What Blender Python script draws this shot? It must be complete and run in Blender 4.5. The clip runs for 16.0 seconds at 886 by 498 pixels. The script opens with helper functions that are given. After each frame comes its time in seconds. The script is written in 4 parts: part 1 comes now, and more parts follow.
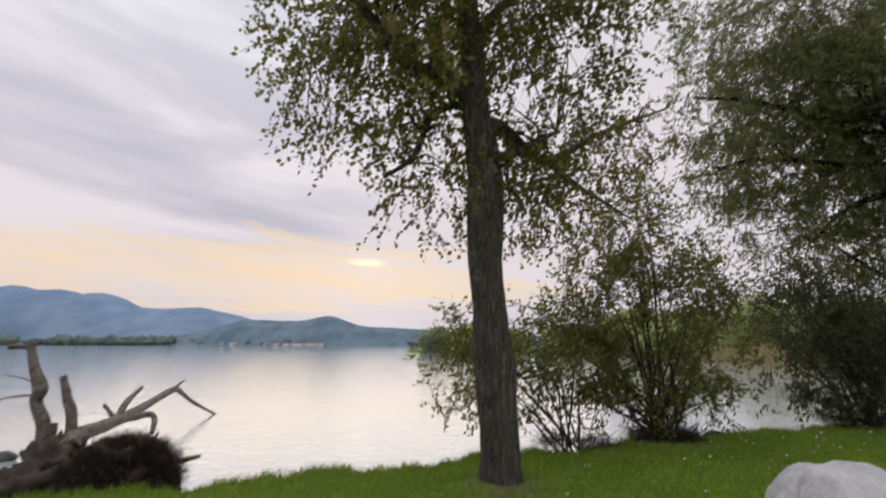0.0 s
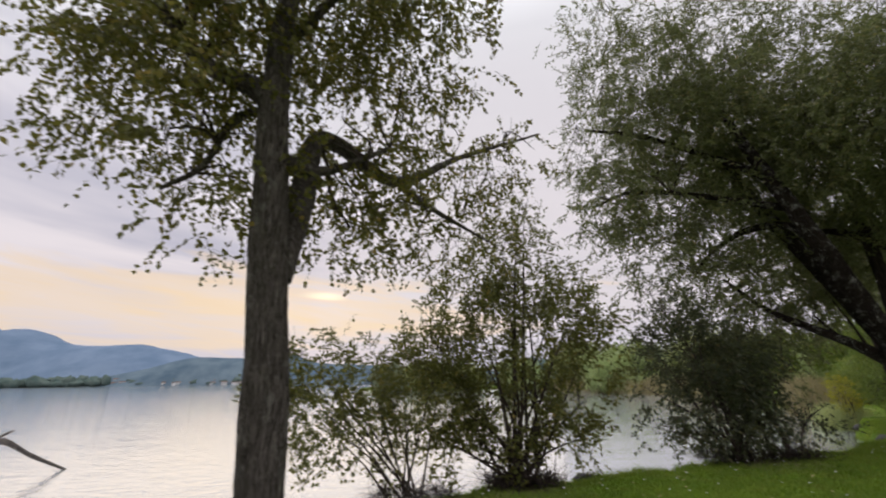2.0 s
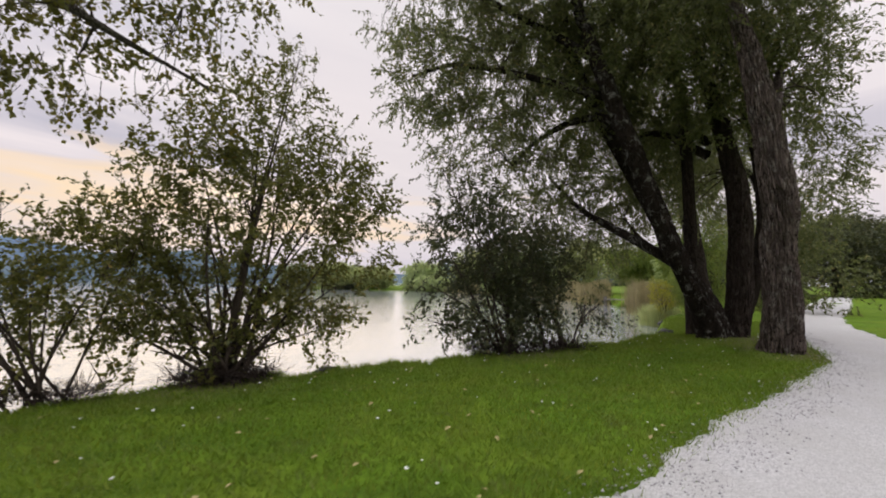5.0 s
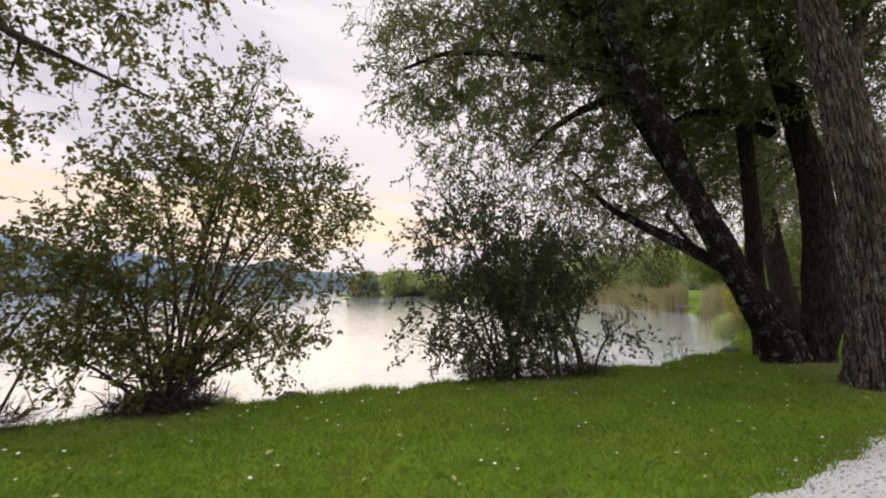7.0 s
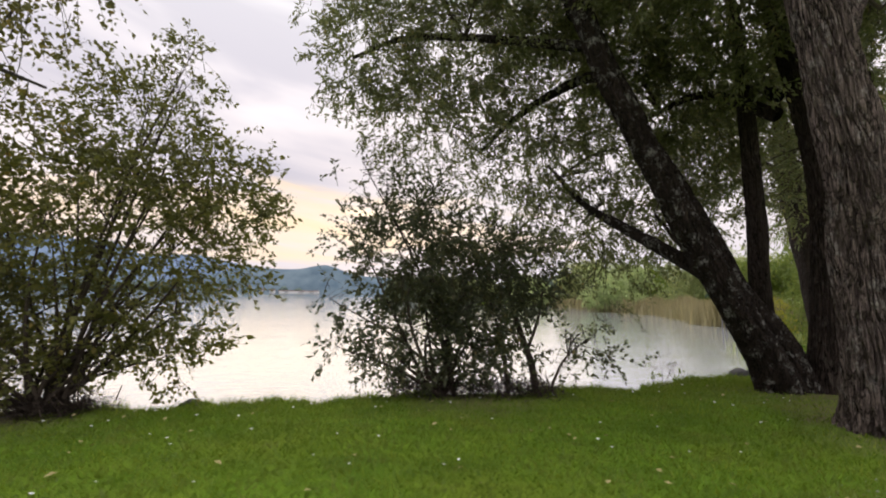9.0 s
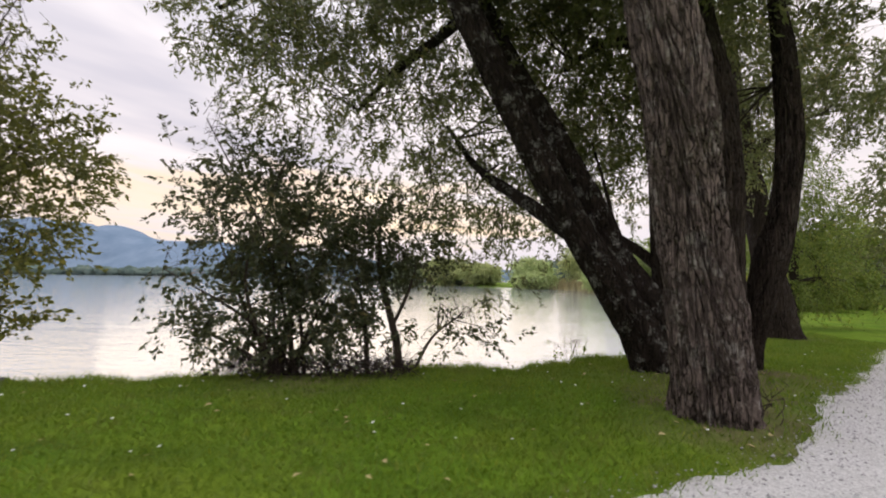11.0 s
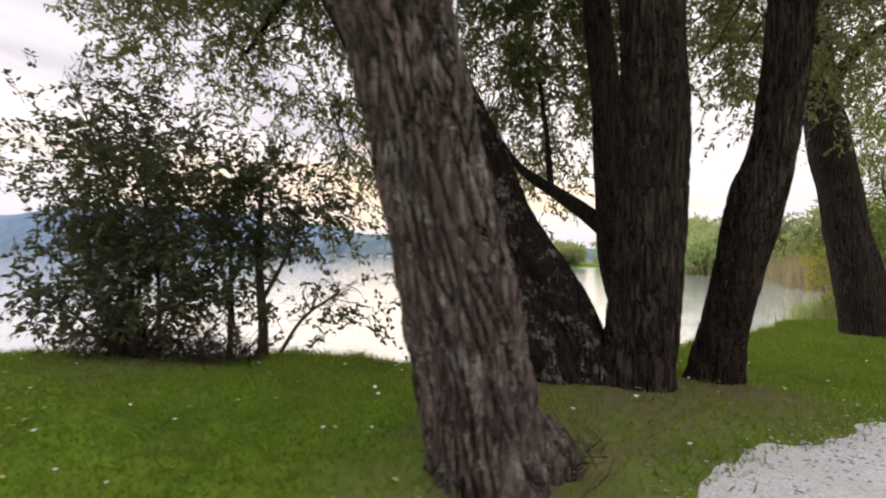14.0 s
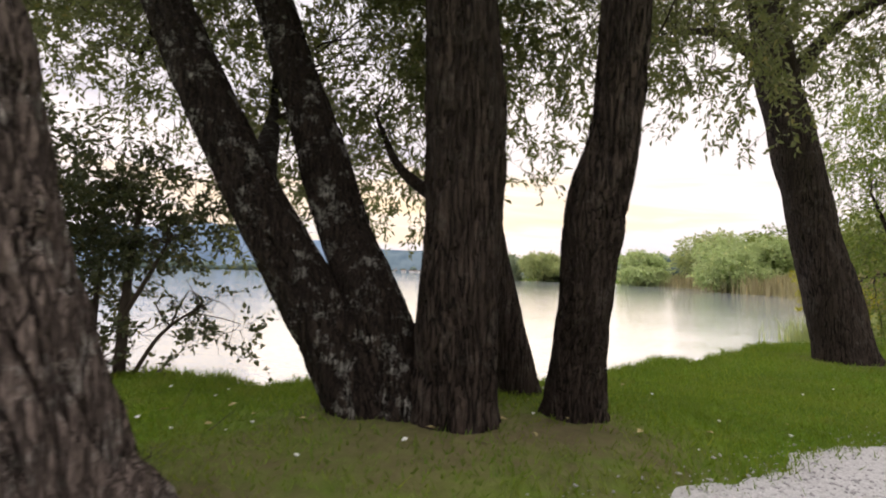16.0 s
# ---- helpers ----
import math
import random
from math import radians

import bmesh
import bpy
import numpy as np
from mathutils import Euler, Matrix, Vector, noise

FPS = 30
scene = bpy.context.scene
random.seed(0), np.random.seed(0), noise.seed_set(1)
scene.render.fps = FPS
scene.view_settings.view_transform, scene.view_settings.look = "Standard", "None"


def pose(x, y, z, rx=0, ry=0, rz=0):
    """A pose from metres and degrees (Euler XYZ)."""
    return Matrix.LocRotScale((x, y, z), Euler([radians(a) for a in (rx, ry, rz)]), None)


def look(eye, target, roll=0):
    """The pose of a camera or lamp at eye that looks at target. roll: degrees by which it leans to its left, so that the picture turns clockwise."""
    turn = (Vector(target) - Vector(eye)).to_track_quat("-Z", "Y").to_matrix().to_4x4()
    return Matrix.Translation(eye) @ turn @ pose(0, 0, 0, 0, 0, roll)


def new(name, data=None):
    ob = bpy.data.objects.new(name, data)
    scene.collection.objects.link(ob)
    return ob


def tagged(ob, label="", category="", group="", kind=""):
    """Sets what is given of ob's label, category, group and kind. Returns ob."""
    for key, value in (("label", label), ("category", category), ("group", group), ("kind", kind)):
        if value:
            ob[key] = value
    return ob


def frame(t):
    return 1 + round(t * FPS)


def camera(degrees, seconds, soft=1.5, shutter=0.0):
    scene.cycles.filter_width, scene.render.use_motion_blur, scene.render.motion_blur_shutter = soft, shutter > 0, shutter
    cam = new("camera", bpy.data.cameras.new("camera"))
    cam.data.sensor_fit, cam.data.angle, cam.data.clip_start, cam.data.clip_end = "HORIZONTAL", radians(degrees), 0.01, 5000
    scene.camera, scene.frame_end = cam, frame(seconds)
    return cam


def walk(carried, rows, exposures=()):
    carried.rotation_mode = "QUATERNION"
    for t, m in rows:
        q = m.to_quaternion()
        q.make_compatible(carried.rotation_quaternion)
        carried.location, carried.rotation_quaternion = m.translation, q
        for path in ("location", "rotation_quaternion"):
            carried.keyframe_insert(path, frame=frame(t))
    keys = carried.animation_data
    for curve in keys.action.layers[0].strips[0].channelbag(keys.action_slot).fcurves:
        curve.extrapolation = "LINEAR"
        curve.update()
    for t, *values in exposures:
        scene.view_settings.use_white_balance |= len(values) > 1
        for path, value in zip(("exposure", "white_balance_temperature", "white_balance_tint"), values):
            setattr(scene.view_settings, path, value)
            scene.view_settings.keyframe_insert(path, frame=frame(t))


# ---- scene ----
cam = camera(93.8, 16.0, 1.9, 0.5)
PATH = [
    (0, (-0.436, -1.052, 1.871), (-0.439, 0.896, 2.323), 0.1),
    (0.5, (0.187, -0.932, 1.912), (0.193, 0.971, 2.529), -0.1),
    (1, (0.737, -0.842, 1.897), (0.766, 1.05, 2.542), 0.1),
    (1.5, (1.331, -0.622, 1.921), (1.42, 1.275, 2.548), -0.7),
    (2, (1.944, -0.414, 1.884), (2.121, 1.484, 2.492), -0.8),
    (2.5, (2.533, -0.248, 1.892), (2.827, 1.647, 2.458), -0.5),
    (3, (3.155, -0.106, 1.896), (3.53, 1.778, 2.452), -0.4),
    (3.5, (3.923, -0.033, 1.894), (4.353, 1.849, 2.415), -0.1),
    (4, (4.448, 0.315, 1.627), (4.942, 2.218, 1.991), 1.2),
    (4.5, (5.101, 0.531, 1.559), (5.682, 2.438, 1.726), 0.3),
    (7, (7.665, 1.461, 1.744), (7.892, 3.439, 1.938), -0.2),
    (7.5, (8.162, 1.676, 1.68), (8.373, 3.65, 1.915), -1.6),
    (8, (8.529, 1.888, 1.616), (8.706, 3.857, 1.921), -1.0),
    (8.5, (9.095, 2.031, 1.628), (9.217, 3.991, 2.005), -0.9),
    (9, (9.872, 2.194, 1.729), (9.883, 4.181, 1.952), 1.1),
    (9.5, (10.5, 2.282, 1.691), (10.485, 4.271, 1.908), 1.3),
    (10, (11.222, 2.444, 1.622), (11.234, 4.435, 1.807), 1.5),
    (12.5, (14.352, 4.059, 1.435), (14.008, 6.026, 1.545), 1.1),
    (13, (14.775, 4.375, 1.395), (14.32, 6.32, 1.484), 1.5),
    (13.5, (15.229, 4.718, 1.43), (14.759, 6.659, 1.541), -0.2),
    (14, (15.691, 5.022, 1.423), (15.226, 6.966, 1.465), 0.8),
    (14.5, (16.185, 5.36, 1.409), (15.725, 7.306, 1.438), -0.1),
    (15, (16.639, 5.603, 1.391), (16.187, 7.55, 1.47), 1.4),
    (15.5, (17.083, 5.851, 1.364), (16.56, 7.779, 1.47), 2.2),
    (16, (17.502, 6.168, 1.394), (16.928, 8.08, 1.51), 1.1),
]
walk(cam, [(t, look(e, g, r)) for t, e, g, r in PATH],
     exposures=[(0.0, -0.1, 6500, 10), (3.5, -0.12, 6550, 10), (4.5, -0.05, 6650, 10), (7.0, 0.2, 6750, 10), (10.0, 0.25, 6750, 10), (12.5, 0.36, 6800, 10), (14.0, 0.46, 6850, 10), (15.0, 0.5, 6900, 10), (16.0, 0.5, 7000, 10)])

# ---------------------------------------------------------------- sky and sun
SUN_AZ, SUN_EL = radians(-10.4), radians(11.0)
world = bpy.data.worlds.new("evening_sky")
scene.world = world
world.use_nodes = True


class Nodes:
    """Short way to write node trees."""

    def __init__(self, tree):
        self.tree = tree
        tree.nodes.clear()

    def add(self, node_type, **values):
        n = self.tree.nodes.new(node_type)
        for k, v in values.items():
            if k == "op":
                n.operation = v
            elif k == "blend":
                n.blend_type = v
        return n

    def link(self, a, b):
        self.tree.links.new(a, b)

    def put(self, sock, v):
        if isinstance(v, (int, float, tuple, list)):
            sock.default_value = v
        else:
            self.link(v, sock)

    def math(self, op, a, b=0.0, c=0.0, clamp=False):
        n = self.add("ShaderNodeMath", op=op)
        n.use_clamp = clamp
        self.put(n.inputs[0], a), self.put(n.inputs[1], b), self.put(n.inputs[2], c)
        return n.outputs[0]

    def ramp(self, fac, stops, ease=False):
        n = self.add("ShaderNodeValToRGB")
        el = n.color_ramp.elements
        while len(el) < len(stops):
            el.new(0.5)
        for e, (p, c) in zip(el, stops):
            e.position = p
            e.color = (c, c, c, 1) if isinstance(c, (int, float)) else (*c, 1)
        if ease:
            n.color_ramp.interpolation = "EASE"
        self.link(fac, n.inputs[0])
        return n.outputs[0]

    def mix(self, fac, a, b, blend="MIX"):
        n = self.add("ShaderNodeMix")
        n.data_type, n.blend_type = "RGBA", blend
        self.put(n.inputs[0], fac)
        for s, v in ((n.inputs[6], a), (n.inputs[7], b)):
            self.put(s, (*v, 1) if isinstance(v, tuple) and len(v) == 3 else v)
        return n.outputs[2]

    def noise(self, vec, scale, detail=4.0, rough=0.55, distort=0.0):
        n = self.add("ShaderNodeTexNoise")
        if vec is not None:
            self.link(vec, n.inputs["Vector"])
        n.inputs["Scale"].default_value = scale
        n.inputs["Detail"].default_value = detail
        n.inputs["Roughness"].default_value = rough
        n.inputs["Distortion"].default_value = distort
        return n.outputs["Fac"]

    def xyz(self, x, y, z):
        n = self.add("ShaderNodeCombineXYZ")
        for s, v in zip(n.inputs, (x, y, z)):
            self.put(s, v)
        return n.outputs[0]

    def scaled(self, vec, s):
        n = self.add("ShaderNodeMapping")
        self.link(vec, n.inputs["Vector"])
        n.inputs["Scale"].default_value = s
        return n.outputs[0]

    def bump(self, height, strength, distance):
        n = self.add("ShaderNodeBump")
        self.link(height, n.inputs["Height"])
        n.inputs["Strength"].default_value = strength
        n.inputs["Distance"].default_value = distance
        return n.outputs[0]


def build_sky():
    n = Nodes(world.node_tree)
    tc = n.add("ShaderNodeTexCoord")
    sep = n.add("ShaderNodeSeparateXYZ")
    n.link(tc.outputs["Generated"], sep.inputs[0])
    x, y, z = sep.outputs
    az = n.math("ARCTAN2", x, y)
    el = n.math("ARCSINE", z)
    base = n.ramp(n.math("MULTIPLY", el, 2 / math.pi), [
        (0.0, (0.56, 0.56, 0.66)), (0.04, (0.63, 0.60, 0.69)), (0.12, (0.80, 0.73, 0.765)),
        (0.28, (0.87, 0.82, 0.87)), (0.5, (0.86, 0.87, 0.92)), (0.66, (1.9, 1.92, 1.97)), (1.0, (3.3, 3.32, 3.4))])
    # whiter, thinner cloud over the bay side
    side = n.ramp(n.math("MULTIPLY_ADD", az, 0.5, 0.5), [(0.30, 0.0), (0.52, 1.0), (0.85, 1.0), (1.0, 0.3)], True)
    veil_mix = n.math("MULTIPLY", side, n.ramp(el, [(0.03, 0.0), (0.2, 0.8), (0.7, 0.6), (1.0, 0.0)]))
    base = n.mix(veil_mix, base, (0.74, 0.69, 0.725))
    # long grey-lilac cloud banks, sinking slightly to the right
    slope = n.math("MULTIPLY_ADD", n.math("SINE", az), 0.10, el)
    cloud_vec = n.xyz(n.math("MULTIPLY", az, 1.1), n.math("MULTIPLY", slope, 6.0), 2.45)
    cl = n.noise(cloud_vec, 1.1, 4.0, 0.5, 0.35)
    fine = n.noise(n.xyz(n.math("MULTIPLY", az, 2.2), n.math("MULTIPLY", slope, 15.0), 1.7), 1.5, 4.0, 0.55, 0.4)
    # warm streaks low over the water round the veiled sun
    da = n.math("DIVIDE", n.math("SUBTRACT", az, SUN_AZ - 0.2), 0.8)
    de = n.math("DIVIDE", n.math("SUBTRACT", el, 0.155), 0.095)
    d = n.math("SQRT", n.math("ADD", n.math("MULTIPLY", da, da), n.math("MULTIPLY", de, de)))
    d = n.math("MULTIPLY_ADD", n.math("SUBTRACT", fine, 0.5), 2.4, d)
    glow = n.ramp(d, [(0.1, 1.0), (0.5, 0.7), (1.0, 0.0)], True)
    bank = n.ramp(cl, [(0.42, 0.0), (0.62, 1.0)], True)
    fade = n.ramp(el, [(0.0, 0.1), (0.12, 0.35), (0.26, 1.0), (0.5, 0.7), (0.8, 0.3), (1.0, 0.2)])
    grey = n.math("MULTIPLY", n.math("MULTIPLY", bank, fade), n.math("MULTIPLY_ADD", side, -0.66, 0.78))
    col = n.mix(grey, base, (0.44, 0.44, 0.55))
    col = n.mix(n.math("MULTIPLY", glow, 0.85), col, (0.93, 0.71, 0.475))
    col = n.mix(n.math("MULTIPLY", n.ramp(fine, [(0.45, 0.0), (0.7, 1.0)]), n.ramp(el, [(0.05, 0.22), (0.35, 0.14), (0.6, 0.0)])), col, (0.92, 0.84, 0.87))
    # the brightest slit before the sun
    sa = n.math("DIVIDE", n.math("SUBTRACT", az, SUN_AZ), 0.075)
    se = n.math("DIVIDE", n.math("SUBTRACT", el, SUN_EL), 0.015)
    sd = n.math("SQRT", n.math("ADD", n.math("MULTIPLY", sa, sa), n.math("MULTIPLY", se, se)))
    sd = n.math("MULTIPLY_ADD", n.math("SUBTRACT", fine, 0.5), 2.2, sd)
    col = n.mix(n.ramp(sd, [(0.0, 0.9), (1.0, 0.0)], True), col, (1.35, 1.15, 0.85))
    sky = n.add("ShaderNodeTexSky")
    sky.sky_type, sky.sun_disc = "NISHITA", False
    sky.sun_elevation, sky.sun_rotation = SUN_EL, SUN_AZ
    veil = n.add("ShaderNodeBackground")
    n.link(col, veil.inputs[0])
    veil.inputs[1].default_value = 1.1
    clear = n.add("ShaderNodeBackground")
    n.link(sky.outputs[0], clear.inputs[0])
    clear.inputs[1].default_value = 0.05
    both = n.add("ShaderNodeMixShader")
    both.inputs[0].default_value = 0.05
    n.link(veil.outputs[0], both.inputs[1]), n.link(clear.outputs[0], both.inputs[2])
    out = n.add("ShaderNodeOutputWorld")
    n.link(both.outputs[0], out.inputs[0])


build_sky()
sun_dir = Vector((math.sin(SUN_AZ) * math.cos(SUN_EL), math.cos(SUN_AZ) * math.cos(SUN_EL), math.sin(SUN_EL)))
sun = bpy.data.lights.new("sun", "SUN")
sun.energy, sun.angle, sun.color = 0.3, radians(60), (1.0, 0.80, 0.58)
new("sun", sun).matrix_world = look(sun_dir * 60, (0, 0, 0))


# ---------------------------------------------------------------- materials
def material(name, build):
    m = bpy.data.materials.new(name)
    m.use_nodes = True
    n = Nodes(m.node_tree)
    surface = build(n)
    out = n.add("ShaderNodeOutputMaterial")
    n.link(surface, out.inputs[0])
    return m


def principled(n, colour, rough, normal=None, spec=0.5, metal=0.0):
    p = n.add("ShaderNodeBsdfPrincipled")
    n.put(p.inputs["Base Color"], (*colour, 1) if isinstance(colour, tuple) else colour)
    n.put(p.inputs["Roughness"], rough)
    p.inputs["Specular IOR Level"].default_value = spec
    p.inputs["Metallic"].default_value = metal
    if normal is not None:
        n.link(normal, p.inputs["Normal"])
    return p.outputs[0]


def position(n):
    return n.add("ShaderNodeNewGeometry").outputs["Position"]


def bark_mat(name, dark, light, lichen, amount, size=1.0):
    def build(n):
        v = position(n)
        warp = n.noise(n.scaled(v, (5, 5, 2)), 1.0, 3.0, 0.5)
        shift = n.add("ShaderNodeVectorMath", op="MULTIPLY_ADD")
        n.link(n.xyz(warp, warp, warp), shift.inputs[0])
        shift.inputs[1].default_value = (0.05, 0.05, 0.18)
        n.link(v, shift.inputs[2])
        w = shift.outputs[0]
        crack = n.noise(n.scaled(w, (22 * size, 22 * size, 1.3 * size)), 1.0, 2.0, 0.45)
        crack = n.math("ABSOLUTE", n.math("SUBTRACT", crack, 0.5))
        cross = n.noise(n.scaled(w, (26 * size, 26 * size, 6 * size)), 1.0, 3.0, 0.6)
        split = n.noise(n.scaled(w, (52 * size, 52 * size, 3.2 * size)), 1.0, 2.0, 0.5)
        split = n.ramp(n.math("ABSOLUTE", n.math("SUBTRACT", split, 0.5)), [(0.012, 0.45), (0.05, 1.0)])
        plate = n.ramp(n.math("MULTIPLY_ADD", cross, 0.09, crack), [(0.055, 0.0), (0.085, 0.7), (0.15, 1.0)])
        plate = n.math("MULTIPLY", plate, split)
        grain = n.noise(n.scaled(v, (90, 90, 22)), 1.0, 4.0, 0.65)
        broad = n.noise(n.scaled(v, (3, 3, 1.1)), 1.0, 4.0, 0.6)
        col = n.mix(plate, dark, light)
        col = n.mix(n.ramp(grain, [(0.35, 0.55), (0.65, 0.0)]), col, dark)
        col = n.mix(n.ramp(broad, [(0.42, 0.5), (0.6, 0.0)]), col, tuple(0.6 * a + 0.4 * b for a, b in zip(dark, light)))
        patch = n.ramp(n.noise(v, 4.5, 6.0, 0.75), [(0.53, 0.0), (0.62, 1.0)])
        col = n.mix(n.math("MULTIPLY", n.math("MULTIPLY", patch, plate), amount), col, lichen)
        h = n.math("MULTIPLY_ADD", grain, 0.22, plate)
        return principled(n, col, 0.92, n.bump(h, 1.0, 0.032), 0.15)
    return material(name, build)


def leaf_mat(name, a, b, c, through_amount=0.3, straw=None):
    def build(n):
        isl = n.add("ShaderNodeNewGeometry").outputs["Random Per Island"]
        col = n.ramp(isl, [(0.0, a), (0.55, b), (0.93, c), (1.0, (c[0] * 1.5, c[1] * 1.15, c[2]))])
        drift = n.noise(position(n), 0.7, 3.0)
        col = n.mix(n.ramp(drift, [(0.38, 0.0), (0.62, 0.65)]), col, a)
        if straw:
            dry = n.noise(n.scaled(position(n), (1.0, 1.7, 1.0)), 1.6, 5.0, 0.7)
            col = n.mix(n.ramp(dry, [(0.47, 0.0), (0.66, 0.75)]), col, straw)
        p = principled(n, col, 0.5, None, 0.35)
        t = n.add("ShaderNodeBsdfTranslucent")
        n.link(n.mix(0.5, col, (c[0] * 1.3, c[1] * 1.4, c[2])), t.inputs[0])
        m = n.add("ShaderNodeMixShader")
        m.inputs[0].default_value = through_amount
        n.link(p, m.inputs[1]), n.link(t.outputs[0], m.inputs[2])
        return m.outputs[0]
    return material(name, build)


def plain_mat(name, a, b, scale, rough=0.8, bump=0.3, dist=0.01, spec=0.3):
    def build(n):
        v = position(n)
        big = n.noise(v, scale, 5.0, 0.6)
        small = n.noise(v, scale * 9, 4.0, 0.6)
        col = n.mix(n.ramp(n.math("MULTIPLY_ADD", small, 0.4, n.math("MULTIPLY", big, 0.7)), [(0.35, 0.0), (0.75, 1.0)]), a, b)
        return principled(n, col, rough, n.bump(n.math("MULTIPLY_ADD", small, 0.5, big), bump, dist), spec)
    return material(name, build)


BARE = [(15.6, 7.4, 1.35), (16.3, 9.1, 2.1), (17.6, 9.7, 1.3), (22.3, 15.3, 1.3), (0.35, 4.9, 0.9), (10.4, 9.9, 1.8), (4.0, 8.3, 1.6)]


def ground_build(n):
    v = position(n)
    tuft = n.noise(v, 9.0, 5.0, 0.65)
    fine = n.noise(v, 55.0, 4.0, 0.7)
    broad = n.noise(v, 0.45, 4.0, 0.55)
    col = n.mix(n.ramp(n.math("MULTIPLY_ADD", fine, 0.5, n.math("MULTIPLY", tuft, 0.5)), [(0.3, 0.0), (0.7, 1.0)]),
                (0.062, 0.122, 0.010), (0.158, 0.262, 0.021))
    col = n.mix(n.ramp(broad, [(0.42, 0.0), (0.62, 0.55)]), col, (0.16, 0.20, 0.022))
    worn = n.ramp(n.noise(n.scaled(v, (0.8, 1.6, 1)), 0.9, 4.0, 0.6), [(0.48, 0.0), (0.68, 0.6)])
    col = n.mix(worn, col, (0.045, 0.085, 0.010))
    bare = n.ramp(n.noise(v, 1.3, 5.0, 0.7), [(0.60, 0.0), (0.72, 0.75)])
    col = n.mix(bare, col, (0.075, 0.075, 0.03))
    edge = n.noise(v, 2.6, 5.0, 0.7)
    for x, y, r in BARE:
        d = n.add("ShaderNodeVectorMath", op="DISTANCE")
        n.link(v, d.inputs[0])
        d.inputs[1].default_value = (x, y, 0)
        k = n.math("MULTIPLY_ADD", edge, 1.75, n.math("DIVIDE", d.outputs["Value"], r))
        col = n.mix(n.ramp(n.math("MULTIPLY", k, 0.5), [(0.52, 0.8), (0.95, 0.0)]), col, n.mix(tuft, (0.07, 0.055, 0.030), (0.21, 0.165, 0.10)))
    return principled(n, col, 0.95, n.bump(n.math("MULTIPLY_ADD", fine, 0.6, tuft), 0.8, 0.03), 0.1)


def water_build(n):
    v = position(n)
    rip = n.noise(n.scaled(v, (0.9, 2.2, 1)), 1.6, 4.0, 0.6, 0.4)
    swell = n.noise(n.scaled(v, (0.10, 0.42, 1)), 1.0, 3.0, 0.5)
    h = n.math("MULTIPLY_ADD", rip, 0.5, swell)
    p = n.add("ShaderNodeBsdfPrincipled")
    p.inputs["Base Color"].default_value = (0.62, 0.66, 0.70, 1)
    p.inputs["Metallic"].default_value = 0.6
    p.inputs["Roughness"].default_value = 0.06
    p.inputs["IOR"].default_value = 1.33
    p.inputs["Specular IOR Level"].default_value = 0.75
    n.link(n.bump(h, 0.42, 0.08), p.inputs["Normal"])
    return p.outputs[0]


def gravel_build(n):
    v = position(n)
    vor = n.add("ShaderNodeTexVoronoi")
    n.link(v, vor.inputs["Vector"])
    vor.inputs["Scale"].default_value = 75.0
    sepc = n.add("ShaderNodeSeparateColor")
    n.link(vor.outputs["Color"], sepc.inputs[0])
    broad = n.noise(v, 1.1, 5.0, 0.6)
    col = n.mix(sepc.outputs[0], (0.40, 0.39, 0.40), (0.64, 0.62, 0.63))
    col = n.mix(n.ramp(broad, [(0.4, 0.0), (0.65, 0.5)]), col, (0.46, 0.445, 0.435))
    return principled(n, col, 0.92, n.bump(vor.outputs["Distance"], 0.6, 0.01), 0.2)


def ridge_build(lo, hi, scale):
    def build(n):
        v = position(n)
        f = n.noise(v, scale, 6.0, 0.6)
        return principled(n, n.mix(n.ramp(f, [(0.35, 0.0), (0.65, 1.0)]), lo, hi), 1.0, None, 0.0)
    return build


M_GROUND = material("lawn_turf", ground_build)
M_WATER = material("lake_water", water_build)
M_GRAVEL = material("pale_gravel", gravel_build)
M_BARK_OLD = bark_mat("old_willow_bark", (0.013, 0.009, 0.008), (0.265, 0.205, 0.182), (0.46, 0.44, 0.41), 0.5, 1.0)
M_BARK_DARK = bark_mat("dark_willow_bark", (0.007, 0.005, 0.004), (0.085, 0.062, 0.050), (0.20, 0.19, 0.165), 0.2, 1.1)
M_BARK_POP = bark_mat("poplar_bark", (0.035, 0.028, 0.024), (0.19, 0.165, 0.145), (0.25, 0.24, 0.21), 0.5, 1.3)
M_BARK_PATCH = bark_mat("patched_willow_bark", (0.006, 0.004, 0.003), (0.052, 0.038, 0.030), (0.34, 0.33, 0.30), 0.8, 1.1)
M_TWIG = plain_mat("twig_bark", (0.025, 0.018, 0.013), (0.06, 0.045, 0.03), 6.0)
M_LEAF_POP = leaf_mat("poplar_leaf", (0.061, 0.070, 0.016), (0.112, 0.115, 0.025), (0.197, 0.163, 0.040), 0.42)
M_LEAF_WIL = leaf_mat("willow_leaf", (0.068, 0.082, 0.032), (0.129, 0.146, 0.057), (0.224, 0.224, 0.095), 0.42)
M_LEAF_BUSH = leaf_mat("bush_leaf", (0.066, 0.074, 0.020), (0.116, 0.122, 0.030), (0.204, 0.190, 0.048), 0.42)
M_LEAF_DARK = leaf_mat("dark_bush_leaf", (0.032, 0.043, 0.022), (0.061, 0.072, 0.036), (0.120, 0.120, 0.054), 0.42)
M_LEAF_LIGHT = leaf_mat("bright_shrub_leaf", (0.10, 0.16, 0.03), (0.17, 0.23, 0.05), (0.27, 0.30, 0.07), 0.4)
# These three leaf colours are paled to carry the haze of distance.
